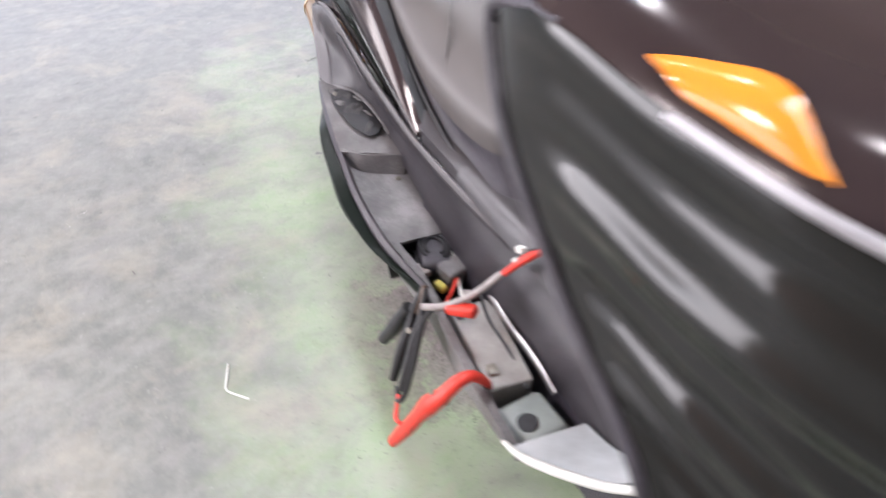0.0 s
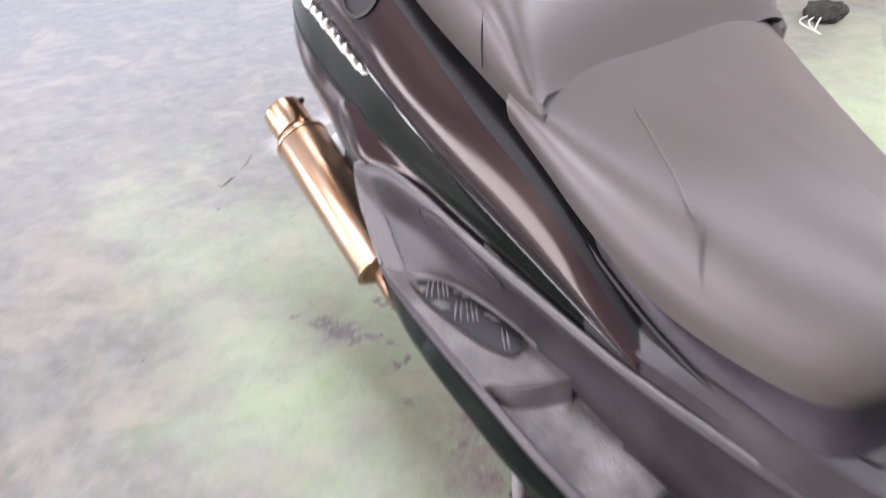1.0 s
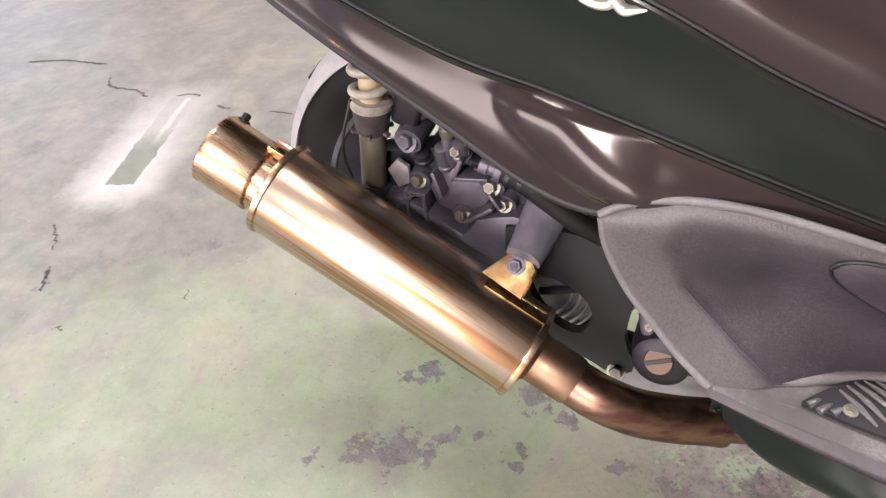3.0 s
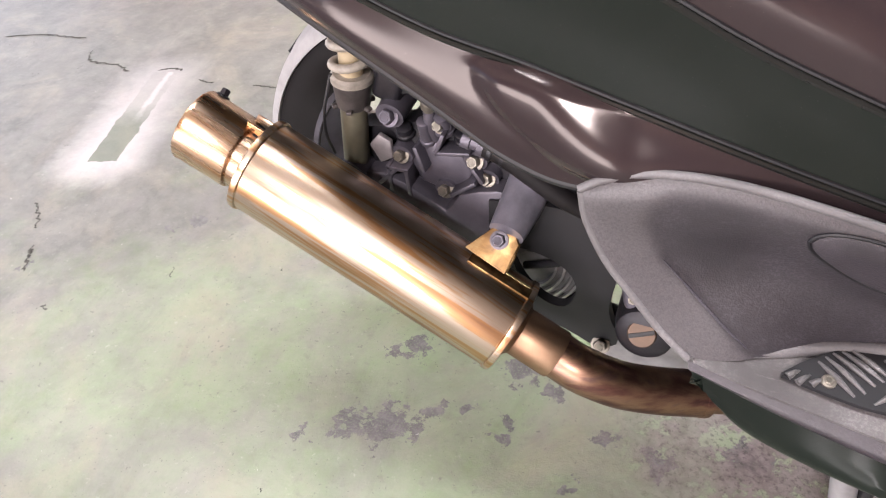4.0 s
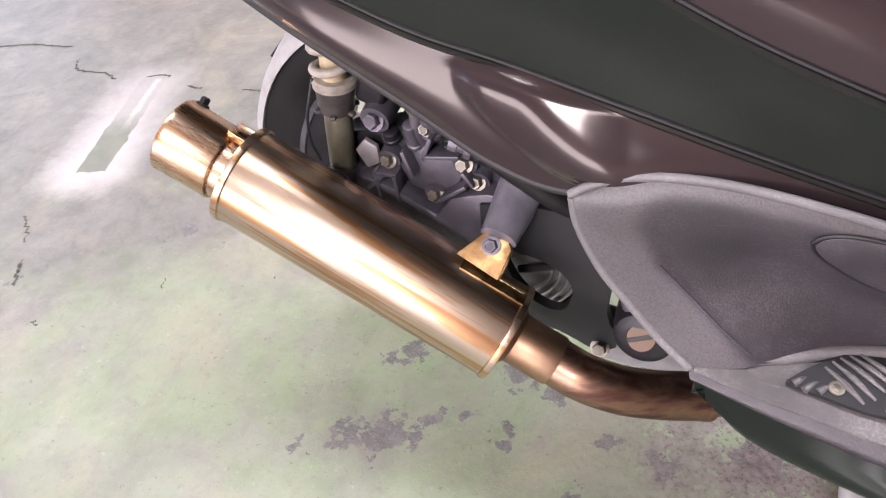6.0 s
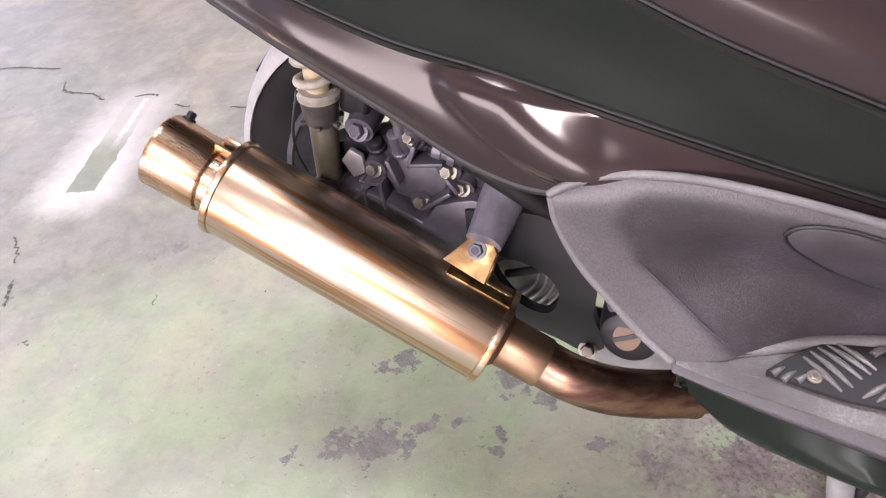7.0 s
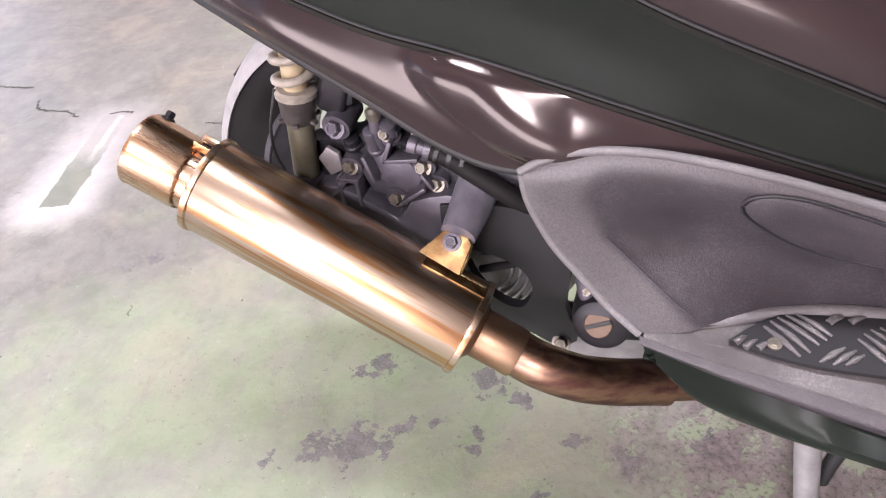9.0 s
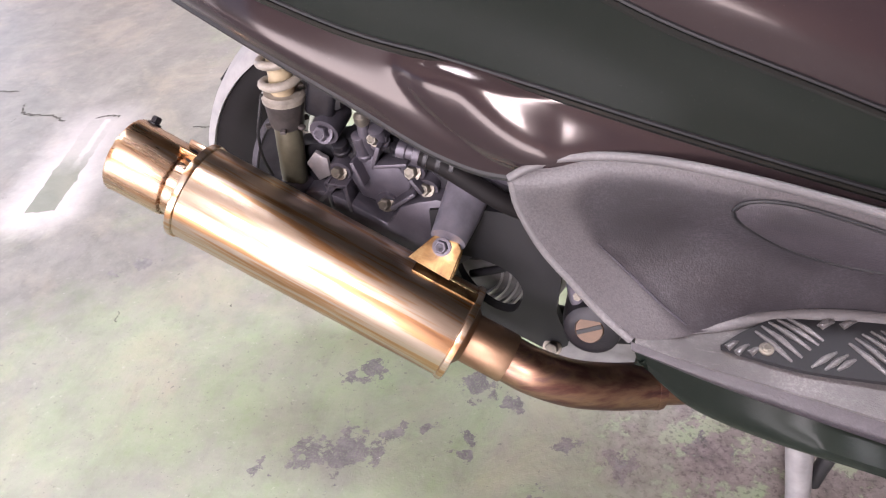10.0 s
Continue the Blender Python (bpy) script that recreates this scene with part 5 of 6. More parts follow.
# ---- front wheel ----
def wheel(name, c, R, half, rim_r, label):
    w = part(name, turned([(-half, rim_r - 0.002), (-half * 1.02, R * 0.80), (-half * 0.98, R * 0.90), (-half * 0.72, R * 0.97), (-half * 0.3, R), (half * 0.3, R), (half * 0.72, R * 0.97), (half * 0.98, R * 0.90), (half * 1.02, R * 0.80), (half, rim_r - 0.002)], c, (0, 1, 0), 72, close=True), RUBBER, scooter, label)
    part("tread_band", turned([(-half * 1.01, R * 0.912), (-half * 0.88, R * 0.962), (-half * 0.72, R * 0.980), (-half * 0.35, R * 1.004), (0, R * 1.007), (half * 0.35, R * 1.004), (half * 0.72, R * 0.980), (half * 0.88, R * 0.962), (half * 1.01, R * 0.912), (half * 0.5, R * 0.90), (-half * 0.5, R * 0.90)], c, (0, 1, 0), 72, close=True), LIT_TREAD, w, "tyre tread, painted pale grey for the light on it")
    part("rim", turned([(-half * 1.01, rim_r), (-half * 1.01, rim_r + 0.006), (-half * 0.9, rim_r + 0.007), (-half * 0.7, rim_r - 0.012), (half * 0.7, rim_r - 0.012), (half * 0.9, rim_r + 0.007), (half * 1.01, rim_r + 0.006), (half * 1.01, rim_r), (half * 0.6, rim_r - 0.02), (-half * 0.6, rim_r - 0.02)], c, (0, 1, 0), 72, close=True), CAST, w, "dark cast alloy rim")
    for i in range(5):
        a = 2 * math.pi * i / 5 + 0.3
        d = Vector((math.cos(a), 0, math.sin(a)))
        part("spoke", tube([tuple(Vector(c) + d * 0.04), tuple(Vector(c) + d * (rim_r * 0.6)), tuple(Vector(c) + d * (rim_r - 0.012))], [0.016, 0.013, 0.017], 12, 10, flat=1.0), ALLOY, w, "silver cast spoke")
    part("hub", turned([(-0.06, 0.03), (-0.055, 0.048), (0.055, 0.048), (0.06, 0.03)], c, (0, 1, 0), 32), CAST, w)
    for i in range(36):
        a = 2 * math.pi * i / 36
        d = Vector((math.cos(a), 0, math.sin(a)))
        t = Vector((-math.sin(a), 0, math.cos(a)))
        sgn = 1 if i % 2 else -1
        q = [tuple(Vector(c) + d * (R * 1.006) + Vector((0, sgn * half * 0.12, 0))), tuple(Vector(c) + d * (R * 0.992) + t * 0.01 + Vector((0, sgn * half * 0.55, 0)))]
        part("tread_groove", tube(q, 0.0022, 6, 2, smooth=False), BLACK, w)
    return w


wheel("front_wheel", (1.36, 0, 0.222), 0.222, 0.052, 0.155, "black front tyre on a cast rim")
fend = []
for y in (-0.075, -0.06, 0.0, 0.06, 0.075):
    fend.append([(1.36 + (0.262 - abs(y) * 0.5) * math.cos(a), y, 0.222 + (0.262 - abs(y) * 0.5) * math.sin(a)) for a in np.linspace(radians(15), radians(150), 9)])
part("front_fender", Loft(fend, 30, 12).bm(1, 0.003, (0, 0, -1)), PAINT, scooter, "glossy black front fender")
for s in (-1, 1):
    part("fork_leg", tube([(1.28, s * 0.085, 0.50), (1.33, s * 0.085, 0.35), (1.365, s * 0.083, 0.215)], [0.02, 0.02, 0.024], 14, 12), ALLOY, scooter)
wheel("rear_wheel", (-0.142, 0.01, 0.278), 0.235, 0.062, 0.160, "black rear tyre on a cast rim, off the floor")

# ---- exhaust ----
SLEEVE = heated_metal("tan_sleeve_steel", [(0.3, (0.23, 0.135, 0.085)), (0.7, (0.36, 0.24, 0.155))], 0.42, 18, (1, 1, 1), 400, 0.0, 0.03)
CF, CR = Vector((-0.008, -0.2055, 0.2635)), Vector((-0.267, -0.1925, 0.3925))
AX = (CR - CF).normalized()
LEN = (CR - CF).length
CAN = 0.0472
muffler = part("muffler", turned([(0, CAN - 0.001), (0.004, CAN), (LEN - 0.004, CAN), (LEN, CAN - 0.001)], CF, AX, 96), GOLD, scooter, "polished gold tinted steel muffler can")
for d, s in ((0.0, 1), (LEN, -1)):
    prof = [(d - 0.003 * s, CAN - 0.016), (d - 0.003 * s, CAN + 0.0004), (d - 0.0022 * s, CAN + 0.0018), (d + 0.0014 * s, CAN + 0.0022), (d + 0.0036 * s, CAN + 0.0018), (d + 0.0046 * s, CAN + 0.0002)]
    part("end_flange", turned(prof if s > 0 else prof[::-1], CF, AX, 96), GOLD, muffler, "thin rolled gold end flange")
part("front_cone", turned([(-0.010, 0.0255), (-0.006, 0.030), (-0.003, 0.040)], CF, AX, 56), SLEEVE, muffler, "browned front cone")
part("rear_cap", turned([(LEN - 0.004, CAN - 0.002), (LEN + 0.001, CAN - 0.003), (LEN + 0.002, 0.033)], CF, AX, 72), SLEEVE, muffler, "browned rear cap")
part("tip_neck", turned([(LEN + 0.001, 0.0325), (LEN + 0.028, 0.0315)], CF, AX, 56), TIPGOLD, muffler)
tip = turned([(LEN + 0.019, 0.0310), (LEN + 0.019, 0.0362), (LEN + 0.0205, 0.0370), (LEN + 0.070, 0.0374), (LEN + 0.0732, 0.0381), (LEN + 0.0750, 0.0372), (LEN + 0.0750, 0.0352), (LEN + 0.055, 0.0330), (LEN + 0.025, 0.0300)], CF, AX, 72, close=True)
tip_ob = part("exhaust_tip", tip, TIPGOLD, muffler, "gold exhaust tip with a rolled rim")
part("tip_core", turned([(LEN + 0.024, 0.0318), (LEN + 0.030, 0.0310)], CF, AX, 40), BLACK, tip_ob, "dark bore of the tip")
up = (Vector((0, 0.35, 1)) - AX * AX.dot(Vector((0, 0.35, 1)))).normalized()
side_v = AX.cross(up)


def round_can(d, r, a):
    """A place at the distance d along the exhaust, at radius r and a degrees from its top; and the way out from its middle."""
    out = up * math.cos(radians(a)) + side_v * math.sin(radians(a))
    return CF + AX * d + out * r, out


for d, r, a in ((LEN + 0.010, 0.0335, -14), (LEN + 0.066, 0.0372, 24)):
    q, out = round_can(d, r, a)
    hex_bolt(q, out, 0.0085, tip_ob, CASE, length=0.008)
# strap clamp with folded ears between the can and the tip
part("clamp_strap", turned([(LEN + 0.007, 0.0322), (LEN + 0.007, 0.0338), (LEN + 0.0165, 0.0338), (LEN + 0.0165, 0.0322)], CF, AX, 56, close=True), TIPGOLD, tip_ob, "gold strap clamp")
for a in (-20, 4):
    q, out = round_can(LEN + 0.012, 0.0385, a)
    part("clamp_tab", box((0.020, 0.003, 0.013), Matrix.Translation(q) @ Matrix((AX, out.cross(AX), out)).transposed().to_4x4(), 0.001), TIPGOLD, tip_ob, "folded clamp ear")
q, out = round_can(LEN + 0.017, 0.0372, 62)
part("clamp_tab", box((0.014, 0.010, 0.0026), Matrix.Translation(q) @ Matrix((AX, out.cross(AX), out)).transposed().to_4x4(), 0.0008), TIPGOLD, tip_ob, "small gold clamp plate")
# bracket welded on the can
bb_ = Vector((-0.024, -0.1845, 0.3515))
base_c, fz = round_can(0.036, CAN + 0.0006, -16)
foot_m = Matrix.Translation(base_c) @ Matrix((AX, fz.cross(AX), fz)).transposed().to_4x4()
part("bracket_foot", box((0.066, 0.014, 0.003), foot_m, 0.001), BRASS, muffler, "yellowed steel bracket foot")
v1 = (AX * -1)
nrm = Vector((0.05, -0.80, 0.60)).normalized()
xa = (v1 - nrm * v1.dot(nrm)).normalized()
ya = nrm.cross(xa)
tabm = Matrix.Translation(bb_) @ Matrix((xa, ya, nrm)).transposed().to_4x4()
outline = [(-0.024, -0.024), (0.021, -0.024), (0.0195, -0.010), (0.0175, 0.006), (0.010, 0.0125), (-0.003, 0.0125), (-0.012, 0.005), (-0.018, -0.010)]
part("bracket_tab", plate(outline, 0.003, tabm @ Matrix.Translation((0, 0, -0.003)), 0.0008), BRASS, muffler, "yellowed steel mounting tab")
part("bracket_fold", tube([tuple(tabm @ Vector(q)) for q in ((0.0200, -0.022, -0.004), (0.0190, -0.009, -0.005), (0.016, 0.006, -0.004))], 0.0022, 8, 12), BRASS, muffler)
part("weld_bead", tube([tuple(round_can(0.006 + 0.060 * k, CAN + 0.0012, -8 + 0.6 * math.sin(k * 60))[0]) for k in np.linspace(0, 1, 30)], 0.0022, 8, 60), WELD, muffler, "pale gold weld bead")
hex_bolt(bb_, nrm, 0.0115, muffler, CAST, length=0.008, label="dark hexagon bolt")
# pipe
S1 = CF - AX * 0.053
part("sleeve", turned([(0.006, 0.0236), (0.008, 0.0248), (0.052, 0.0250), (0.0535, 0.0246), (0.0535, 0.0225)], CF, AX * -1, 48), SLEEVE, muffler, "tan heat-tinted sleeve with a crisp edge")
pipe_line = [tuple(CF - AX * 0.034), tuple(S1), (0.066, -0.2125, 0.2320), (0.100, -0.2075, 0.2185), (0.134, -0.1955, 0.2080), (0.160, -0.1840, 0.2015), (0.181, -0.1750, 0.1970)]
header = part("header_pipe", tube(pipe_line, 0.0231, 40, 72), COPPER, muffler, "heat-browned header pipe")
part("pipe_band", tube([(0.1745, -0.1778, 0.1984), (0.1790, -0.1760, 0.1975)], 0.0237, 40, 2, smooth=False), COPPER, header)
part("pipe_end", tube([(0.17, -0.180, 0.199), (0.205, -0.1655, 0.1925), (0.212, -0.1625, 0.1915), (0.24, -0.150, 0.190), (0.30, -0.12, 0.20), (0.36, -0.08, 0.225)], [0.0188, 0.0186, 0.013, 0.0105, 0.0105, 0.0105], 28, 60), COPPER, header, "narrow copper pipe running under the body")

# ---- rear shock absorber ----
COLLAR = speckled("dirty_collar", (0.06, 0.052, 0.05), 0.5, 0.2, 0.4, 80)
shock_top, shock_low = Vector((-0.178, -0.125, 0.548)), Vector((-0.199, -0.125, 0.362))
sd = (shock_top - shock_low).normalized()
shock = part("shock_absorber", turned([(0.0, 0.010), (0.003, 0.0128), (0.012, 0.0135), (0.080, 0.0135), (0.086, 0.012)], shock_low, sd, 36), speckled("dull_shock_tube", (0.15, 0.14, 0.10), 0.36, 0.5, 0.2, 40), scooter, "dull olive rear shock absorber with cream spring")
part("spring_seat", turned([(0.070, 0.0135), (0.073, 0.0165), (0.094, 0.0185), (0.098, 0.0195), (0.100, 0.016)], shock_low, sd, 36), COLLAR, shock)
part("spring_ring", turned([(0.098, 0.016), (0.099, 0.0205), (0.104, 0.0208), (0.107, 0.0180)], shock_low, sd, 36), SPRING, shock)
part("damper_rod", turned([(0.08, 0.0115), (0.185, 0.0115)], shock_low, sd, 24), speckled("ochre_damper", (0.42, 0.34, 0.22), 0.4, amount=0.2), shock)
xs = sd.orthogonal().normalized()
ys = sd.cross(xs)
coil = [tuple(shock_low + sd * (0.106 + 0.078 * k) + (xs * math.cos(2 * math.pi * 3.6 * k) + ys * math.sin(2 * math.pi * 3.6 * k)) * 0.0178) for k in np.linspace(0, 1, 70)]
part("shock_bracket", box((0.030, 0.022, 0.062), pose(-0.150, -0.112, 0.468, 0, 18, 0), 0.006, segments=3), CASE, shock, "dark bracket beside the spring")
part("sensor_wire", tube([(-0.203, -0.136, 0.470), (-0.209, -0.138, 0.452), (-0.217, -0.139, 0.428), (-0.221, -0.137, 0.400), (-0.219, -0.132, 0.375)], 0.0016, 8, 30), WIRE, shock, "thin black wire")
part("spring", tube(coil, 0.0042, 10, 220), SPRING, shock, "cream painted coil spring")
part("shock_eye", turned([(-0.016, 0.010), (-0.016, 0.017), (0.016, 0.017), (0.016, 0.010)], shock_low - sd * 0.006, (0, 1, 0), 28), CAST, shock)
for i in range(6):
    a = 2 * math.pi * i / 6
    part("collar_notch", box((0.006, 0.004, 0.012), facing(shock_low + sd * 0.074 + (xs * math.cos(a) + ys * math.sin(a)) * 0.0155, xs * math.cos(a) + ys * math.sin(a)), 0.001), COLLAR, shock)

# ---- engine ----
engine = part("engine", box((0.24, 0.10, 0.16), pose(-0.05, -0.045, 0.31, 0, 12, 0), 0.02, segments=4), CASE, scooter, "dark cast alloy engine and gear case with bolts")
case = plate([(-0.13, 0.055), (-0.05, 0.075), (0.02, 0.06), (0.06, 0.075), (0.10, 0.05), (0.11, -0.02), (0.06, -0.07), (-0.02, -0.075), (-0.10, -0.05), (-0.14, 0.0)], 0.03, Matrix.Translation((-0.07, -0.085, 0.345)) @ Matrix.Rotation(radians(90), 4, "X"), 0.006)
part("gear_case", case, CASE, engine, "dark ribbed gear case")
def casting(name, outline, y, thick, material, label="", bevel=0.0025):
    """A cast plate standing across the scooter, from its outline along and up."""
    return part(name, plate(outline, thick, Matrix.Translation((0, y + thick, 0)) @ Matrix.Rotation(radians(90), 4, "X"), bevel), material, engine, label)


casting("lower_case", [(-0.190, 0.360), (-0.165, 0.364), (-0.142, 0.356), (-0.114, 0.340), (-0.099, 0.330), (-0.092, 0.338), (-0.082, 0.354), (-0.062, 0.362), (-0.044, 0.367), (-0.020, 0.366), (-0.010, 0.30), (-0.06, 0.26), (-0.13, 0.27), (-0.185, 0.31)], -0.136, 0.034, CAST, "bluish grey cast lower case with a rolled edge")
casting("side_cover", [(-0.125, 0.398), (-0.105, 0.402), (-0.085, 0.395), (-0.072, 0.372), (-0.082, 0.352), (-0.105, 0.345), (-0.128, 0.352), (-0.138, 0.375)], -0.122, 0.02, CAST, "dark rounded gear cover")
casting("upper_web", [(-0.128, 0.405), (-0.118, 0.432), (-0.095, 0.436), (-0.060, 0.428), (-0.030, 0.422), (-0.020, 0.392), (-0.06, 0.378), (-0.10, 0.386)], -0.102, 0.014, CASE)
casting("mount_plate", [(-0.178, 0.392), (-0.166, 0.406), (-0.154, 0.399), (-0.154, 0.380), (-0.168, 0.372)], -0.130, 0.006, speckled("pale_mount_steel", (0.30, 0.28, 0.29), 0.45, 0.4, 0.2, 60), "pale hexagonal mount plate", 0.0012)
casting("hose_bracket", [(-0.166, 0.470), (-0.150, 0.478), (-0.132, 0.470), (-0.134, 0.448), (-0.160, 0.440)], -0.118, 0.022, BLACK, "black angular hose bracket", 0.003)
ribs = [((-0.157, 0.374), (-0.156, 0.345)), ((-0.138, 0.372), (-0.136, 0.343)), ((-0.158, 0.372), (-0.137, 0.372)), ((-0.103, 0.399), (-0.070, 0.404)), ((-0.090, 0.352), (-0.066, 0.370)), ((-0.125, 0.400), (-0.118, 0.376)),
        ((-0.148, 0.372), (-0.168, 0.352)), ((-0.066, 0.386), (-0.058, 0.374)), ((-0.095, 0.420), (-0.104, 0.398))]
for (x0, z0), (x1, z1) in ribs:
    spin = math.degrees(math.atan2(z1 - z0, x1 - x0))
    part("rib", box((math.hypot(x1 - x0, z1 - z0) + 0.004, 0.022, 0.0045), pose((x0 + x1) / 2, -0.126, (z0 + z1) / 2, 0, -spin, 0), 0.0012), CAST, engine)
bosses = [(-0.152, -0.128, 0.428, 0.0125, CAST), (-0.145, -0.126, 0.383, 0.010, STEEL), (-0.101, -0.124, 0.424, 0.0095, STEEL), (-0.067, -0.126, 0.391, 0.0105, STEEL), (-0.056, -0.124, 0.371, 0.0100, STEEL), (-0.101, -0.124, 0.348, 0.0105, STEEL)]
for x, y, z, r, mtl in bosses:
    part("bolt_boss", tube([(x, y + 0.035, z + 0.006), (x, y, z)], [r * 1.25, r * 1.15], 18, 2, smooth=False), CAST, engine)
    hex_bolt((x, y, z), (-0.1, -0.85, 0.35), r * 1.1, engine, mtl, length=0.009)
# short studs and pipe stubs round the cover
for x, z, r, up_z, material in ((-0.0995, 0.428, 0.0085, 0.022, CAST), (-0.118, 0.418, 0.0072, 0.030, CAST), (-0.083, 0.412, 0.006, 0.012, CASE), (-0.142, 0.410, 0.008, 0.012, CASE)):
    part("stud", turned([(0, r * 1.2), (0.004, r * 1.2), (0.005, r), (up_z, r * 0.95), (up_z + 0.001, r * 0.7)], (x, -0.118, z - up_z * 0.6), (0.05, -0.35, 1), 20), material, engine)
# breather nipple and elbows
part("nipple", tube([(-0.112, -0.115, 0.405), (-0.111, -0.125, 0.425), (-0.110, -0.127, 0.446)], [0.008, 0.006, 0.0055], 14, 12), CAST, engine)
part("nipple_cap", turned([(0, 0.0058), (0.004, 0.0075), (0.010, 0.0075), (0.013, 0.004)], (-0.110, -0.1265, 0.440), (0, -0.1, 1), 16), STEEL, engine)
part("hose", tube([(-0.16, -0.06, 0.47), (-0.158, -0.10, 0.455), (-0.152, -0.118, 0.432)], 0.011, 14, 14), BLACK, engine)
part("hose", tube([(-0.13, -0.07, 0.485), (-0.10, -0.08, 0.47), (-0.06, -0.075, 0.46), (-0.01, -0.08, 0.455)], 0.014, 14, 20), BLACK, engine)
rod = part("adjuster_rod", tube([(-0.072, -0.122, 0.422), (-0.055, -0.122, 0.424), (-0.03, -0.125, 0.418), (0.02, -0.13, 0.404), (0.05, -0.135, 0.398)], [0.0075, 0.008, 0.0095, 0.0105, 0.0105], 16, 24), CAST, engine, "dark rod under the body")
for i in range(3):
    part("rod_nut", turned([(0, 0.009), (0.001, 0.0105), (0.004, 0.0105), (0.005, 0.009)], (-0.074 + 0.008 * i, -0.122, 0.4222 + 0.0008 * i), (1, 0, 0.1), 8), STEEL, rod)
hex_bolt((0.012, -0.135, 0.383), (0.05, -0.85, 0.4), 0.011, engine, CAST, length=0.012)
part("bolt_lug", box((0.03, 0.02, 0.035), pose(0.014, -0.118, 0.392, 0, 20, 10), 0.006, segments=3), CAST, engine)
# muffler stay from the case to the bracket
part("stay_arm", tube([(-0.004, -0.098, 0.402), (-0.010, -0.125, 0.383), (-0.015, -0.155, 0.367), (-0.019, -0.180, 0.357)], [0.021, 0.022, 0.020, 0.017], 20, 24), speckled("grey_cast_arm", (0.22, 0.21, 0.25), 0.4, 0.5, 0.25, 40), engine, "grey cast arm that carries the muffler")
# black clutch-side plate with a window onto a finned disc
window = [(-0.026, 0.004), (0.006, -0.002), (0.030, -0.016), (0.040, -0.040), (0.030, -0.066), (0.010, -0.066), (-0.012, -0.048), (-0.026, -0.02)]
plate_out = [(-0.05, 0.055), (0.00, 0.062), (0.055, 0.052), (0.078, 0.0), (0.074, -0.06), (0.088, -0.098), (0.070, -0.118), (0.03, -0.10), (-0.02, -0.085), (-0.05, -0.06)]
pb = bmesh.new()
mo = Matrix.Translation((0.0, -0.128, 0.302)) @ Matrix.Rotation(radians(90), 4, "X")
edges = []
for ring_pts, first in ((plate_out, True), (window, False)):
    dense = catmull([(x, y, 0) for x, y in ring_pts + [ring_pts[0]]], 33)[:-1]
    vs = [pb.verts.new(tuple(q)) for q in dense]
    edges += [pb.edges.new((vs[i], vs[(i + 1) % len(vs)])) for i in range(len(vs))]
bmesh.ops.triangle_fill(pb, use_beauty=True, edges=edges)
ex = bmesh.ops.extrude_face_region(pb, geom=pb.faces[:])
bmesh.ops.translate(pb, vec=(0, 0, 0.012), verts=[v for v in ex["geom"] if isinstance(v, bmesh.types.BMVert)])
bmesh.ops.transform(pb, matrix=mo, verts=pb.verts)
part("guard_plate", pb, BLACK, engine, "black shield plate with a rounded window", True, 35)
fan = part("cooling_disc", turned([(0, 0.006), (0.001, 0.078), (0.006, 0.078), (0.007, 0.006)], (-0.036, -0.104, 0.262), (0, 1, 0), 64), speckled("dull_disc_alloy", (0.20, 0.19, 0.195), 0.45, 0.5, 0.3, 60), engine, "dull alloy disc behind the window")
for r in (0.046, 0.055, 0.064, 0.072):
    part("disc_ring", turned([(0, r), (0, r + 0.0026), (0.006, r + 0.0026), (0.006, r)], (-0.036, -0.110, 0.262), (0, 1, 0), 64, close=True), ALLOY, fan, "bright ring")
part("window_bar", tube([(-0.020, -0.120, 0.262), (0.012, -0.122, 0.276), (0.040, -0.122, 0.292)], 0.0045, 10, 16), CASE, engine)
hex_bolt((0.070, -0.142, 0.192), (0, -0.8, 0.5), 0.013, engine, STEEL, length=0.010, label="pale hexagon bolt")
part("breather_hose", tube([(-0.052, -0.142, 0.4215), (-0.031, -0.144, 0.415), (-0.005, -0.146, 0.400), (0.022, -0.146, 0.383), (0.045, -0.140, 0.368)], 0.0095, 14, 40), RUBBER, engine, "dark rubber hose")
part("hose_fitting", turned([(-0.012, 0.004), (-0.012, 0.0085), (-0.004, 0.0085), (-0.003, 0.0072), (0.003, 0.0072), (0.004, 0.0105), (0.010, 0.0105), (0.0105, 0.004)], (-0.060, -0.1415, 0.4235), (0.96, 0.0, -0.26), 24), CAST, engine, "grey hose fitting")
for k in (0.0, 0.012, 0.024):
    part("hose_ring", turned([(0, 0.0095), (0, 0.0112), (0.004, 0.0112), (0.004, 0.0095)], (-0.046 + k, -0.1424, 0.4200 - k * 0.30), (0.96, 0.0, -0.26), 24, close=True), CASE, engine)
# crank cover with a slotted bronze plug
cover = turned([(-0.02, 0.020), (-0.016, 0.026), (0.0, 0.030), (0.05, 0.034), (0.06, 0.030)], (0.116, -0.176, 0.276), (0.05, 1, -0.15), 36)
part("crank_cover", cover, CASE, engine, "dark cast crank cover")
part("cover_body", box((0.12, 0.05, 0.09), pose(0.165, -0.135, 0.275, 0, 15, 0), 0.02, segments=4), CASE, engine)
pn = Vector((-0.05, -0.86, 0.5)).normalized()
pc = Vector((0.114, -0.194, 0.283))
plug = part("drain_plug", turned([(-0.01, 0.0132), (0.003, 0.0132), (0.0045, 0.0122), (0.0047, 0.002)], pc, pn, 32), BRONZE, engine, "slotted bronze plug")
part("plug_slot", box((0.024, 0.0042, 0.0012), facing(pc + pn * 0.0047, pn, 24), 0.0004), BLACK, plug)
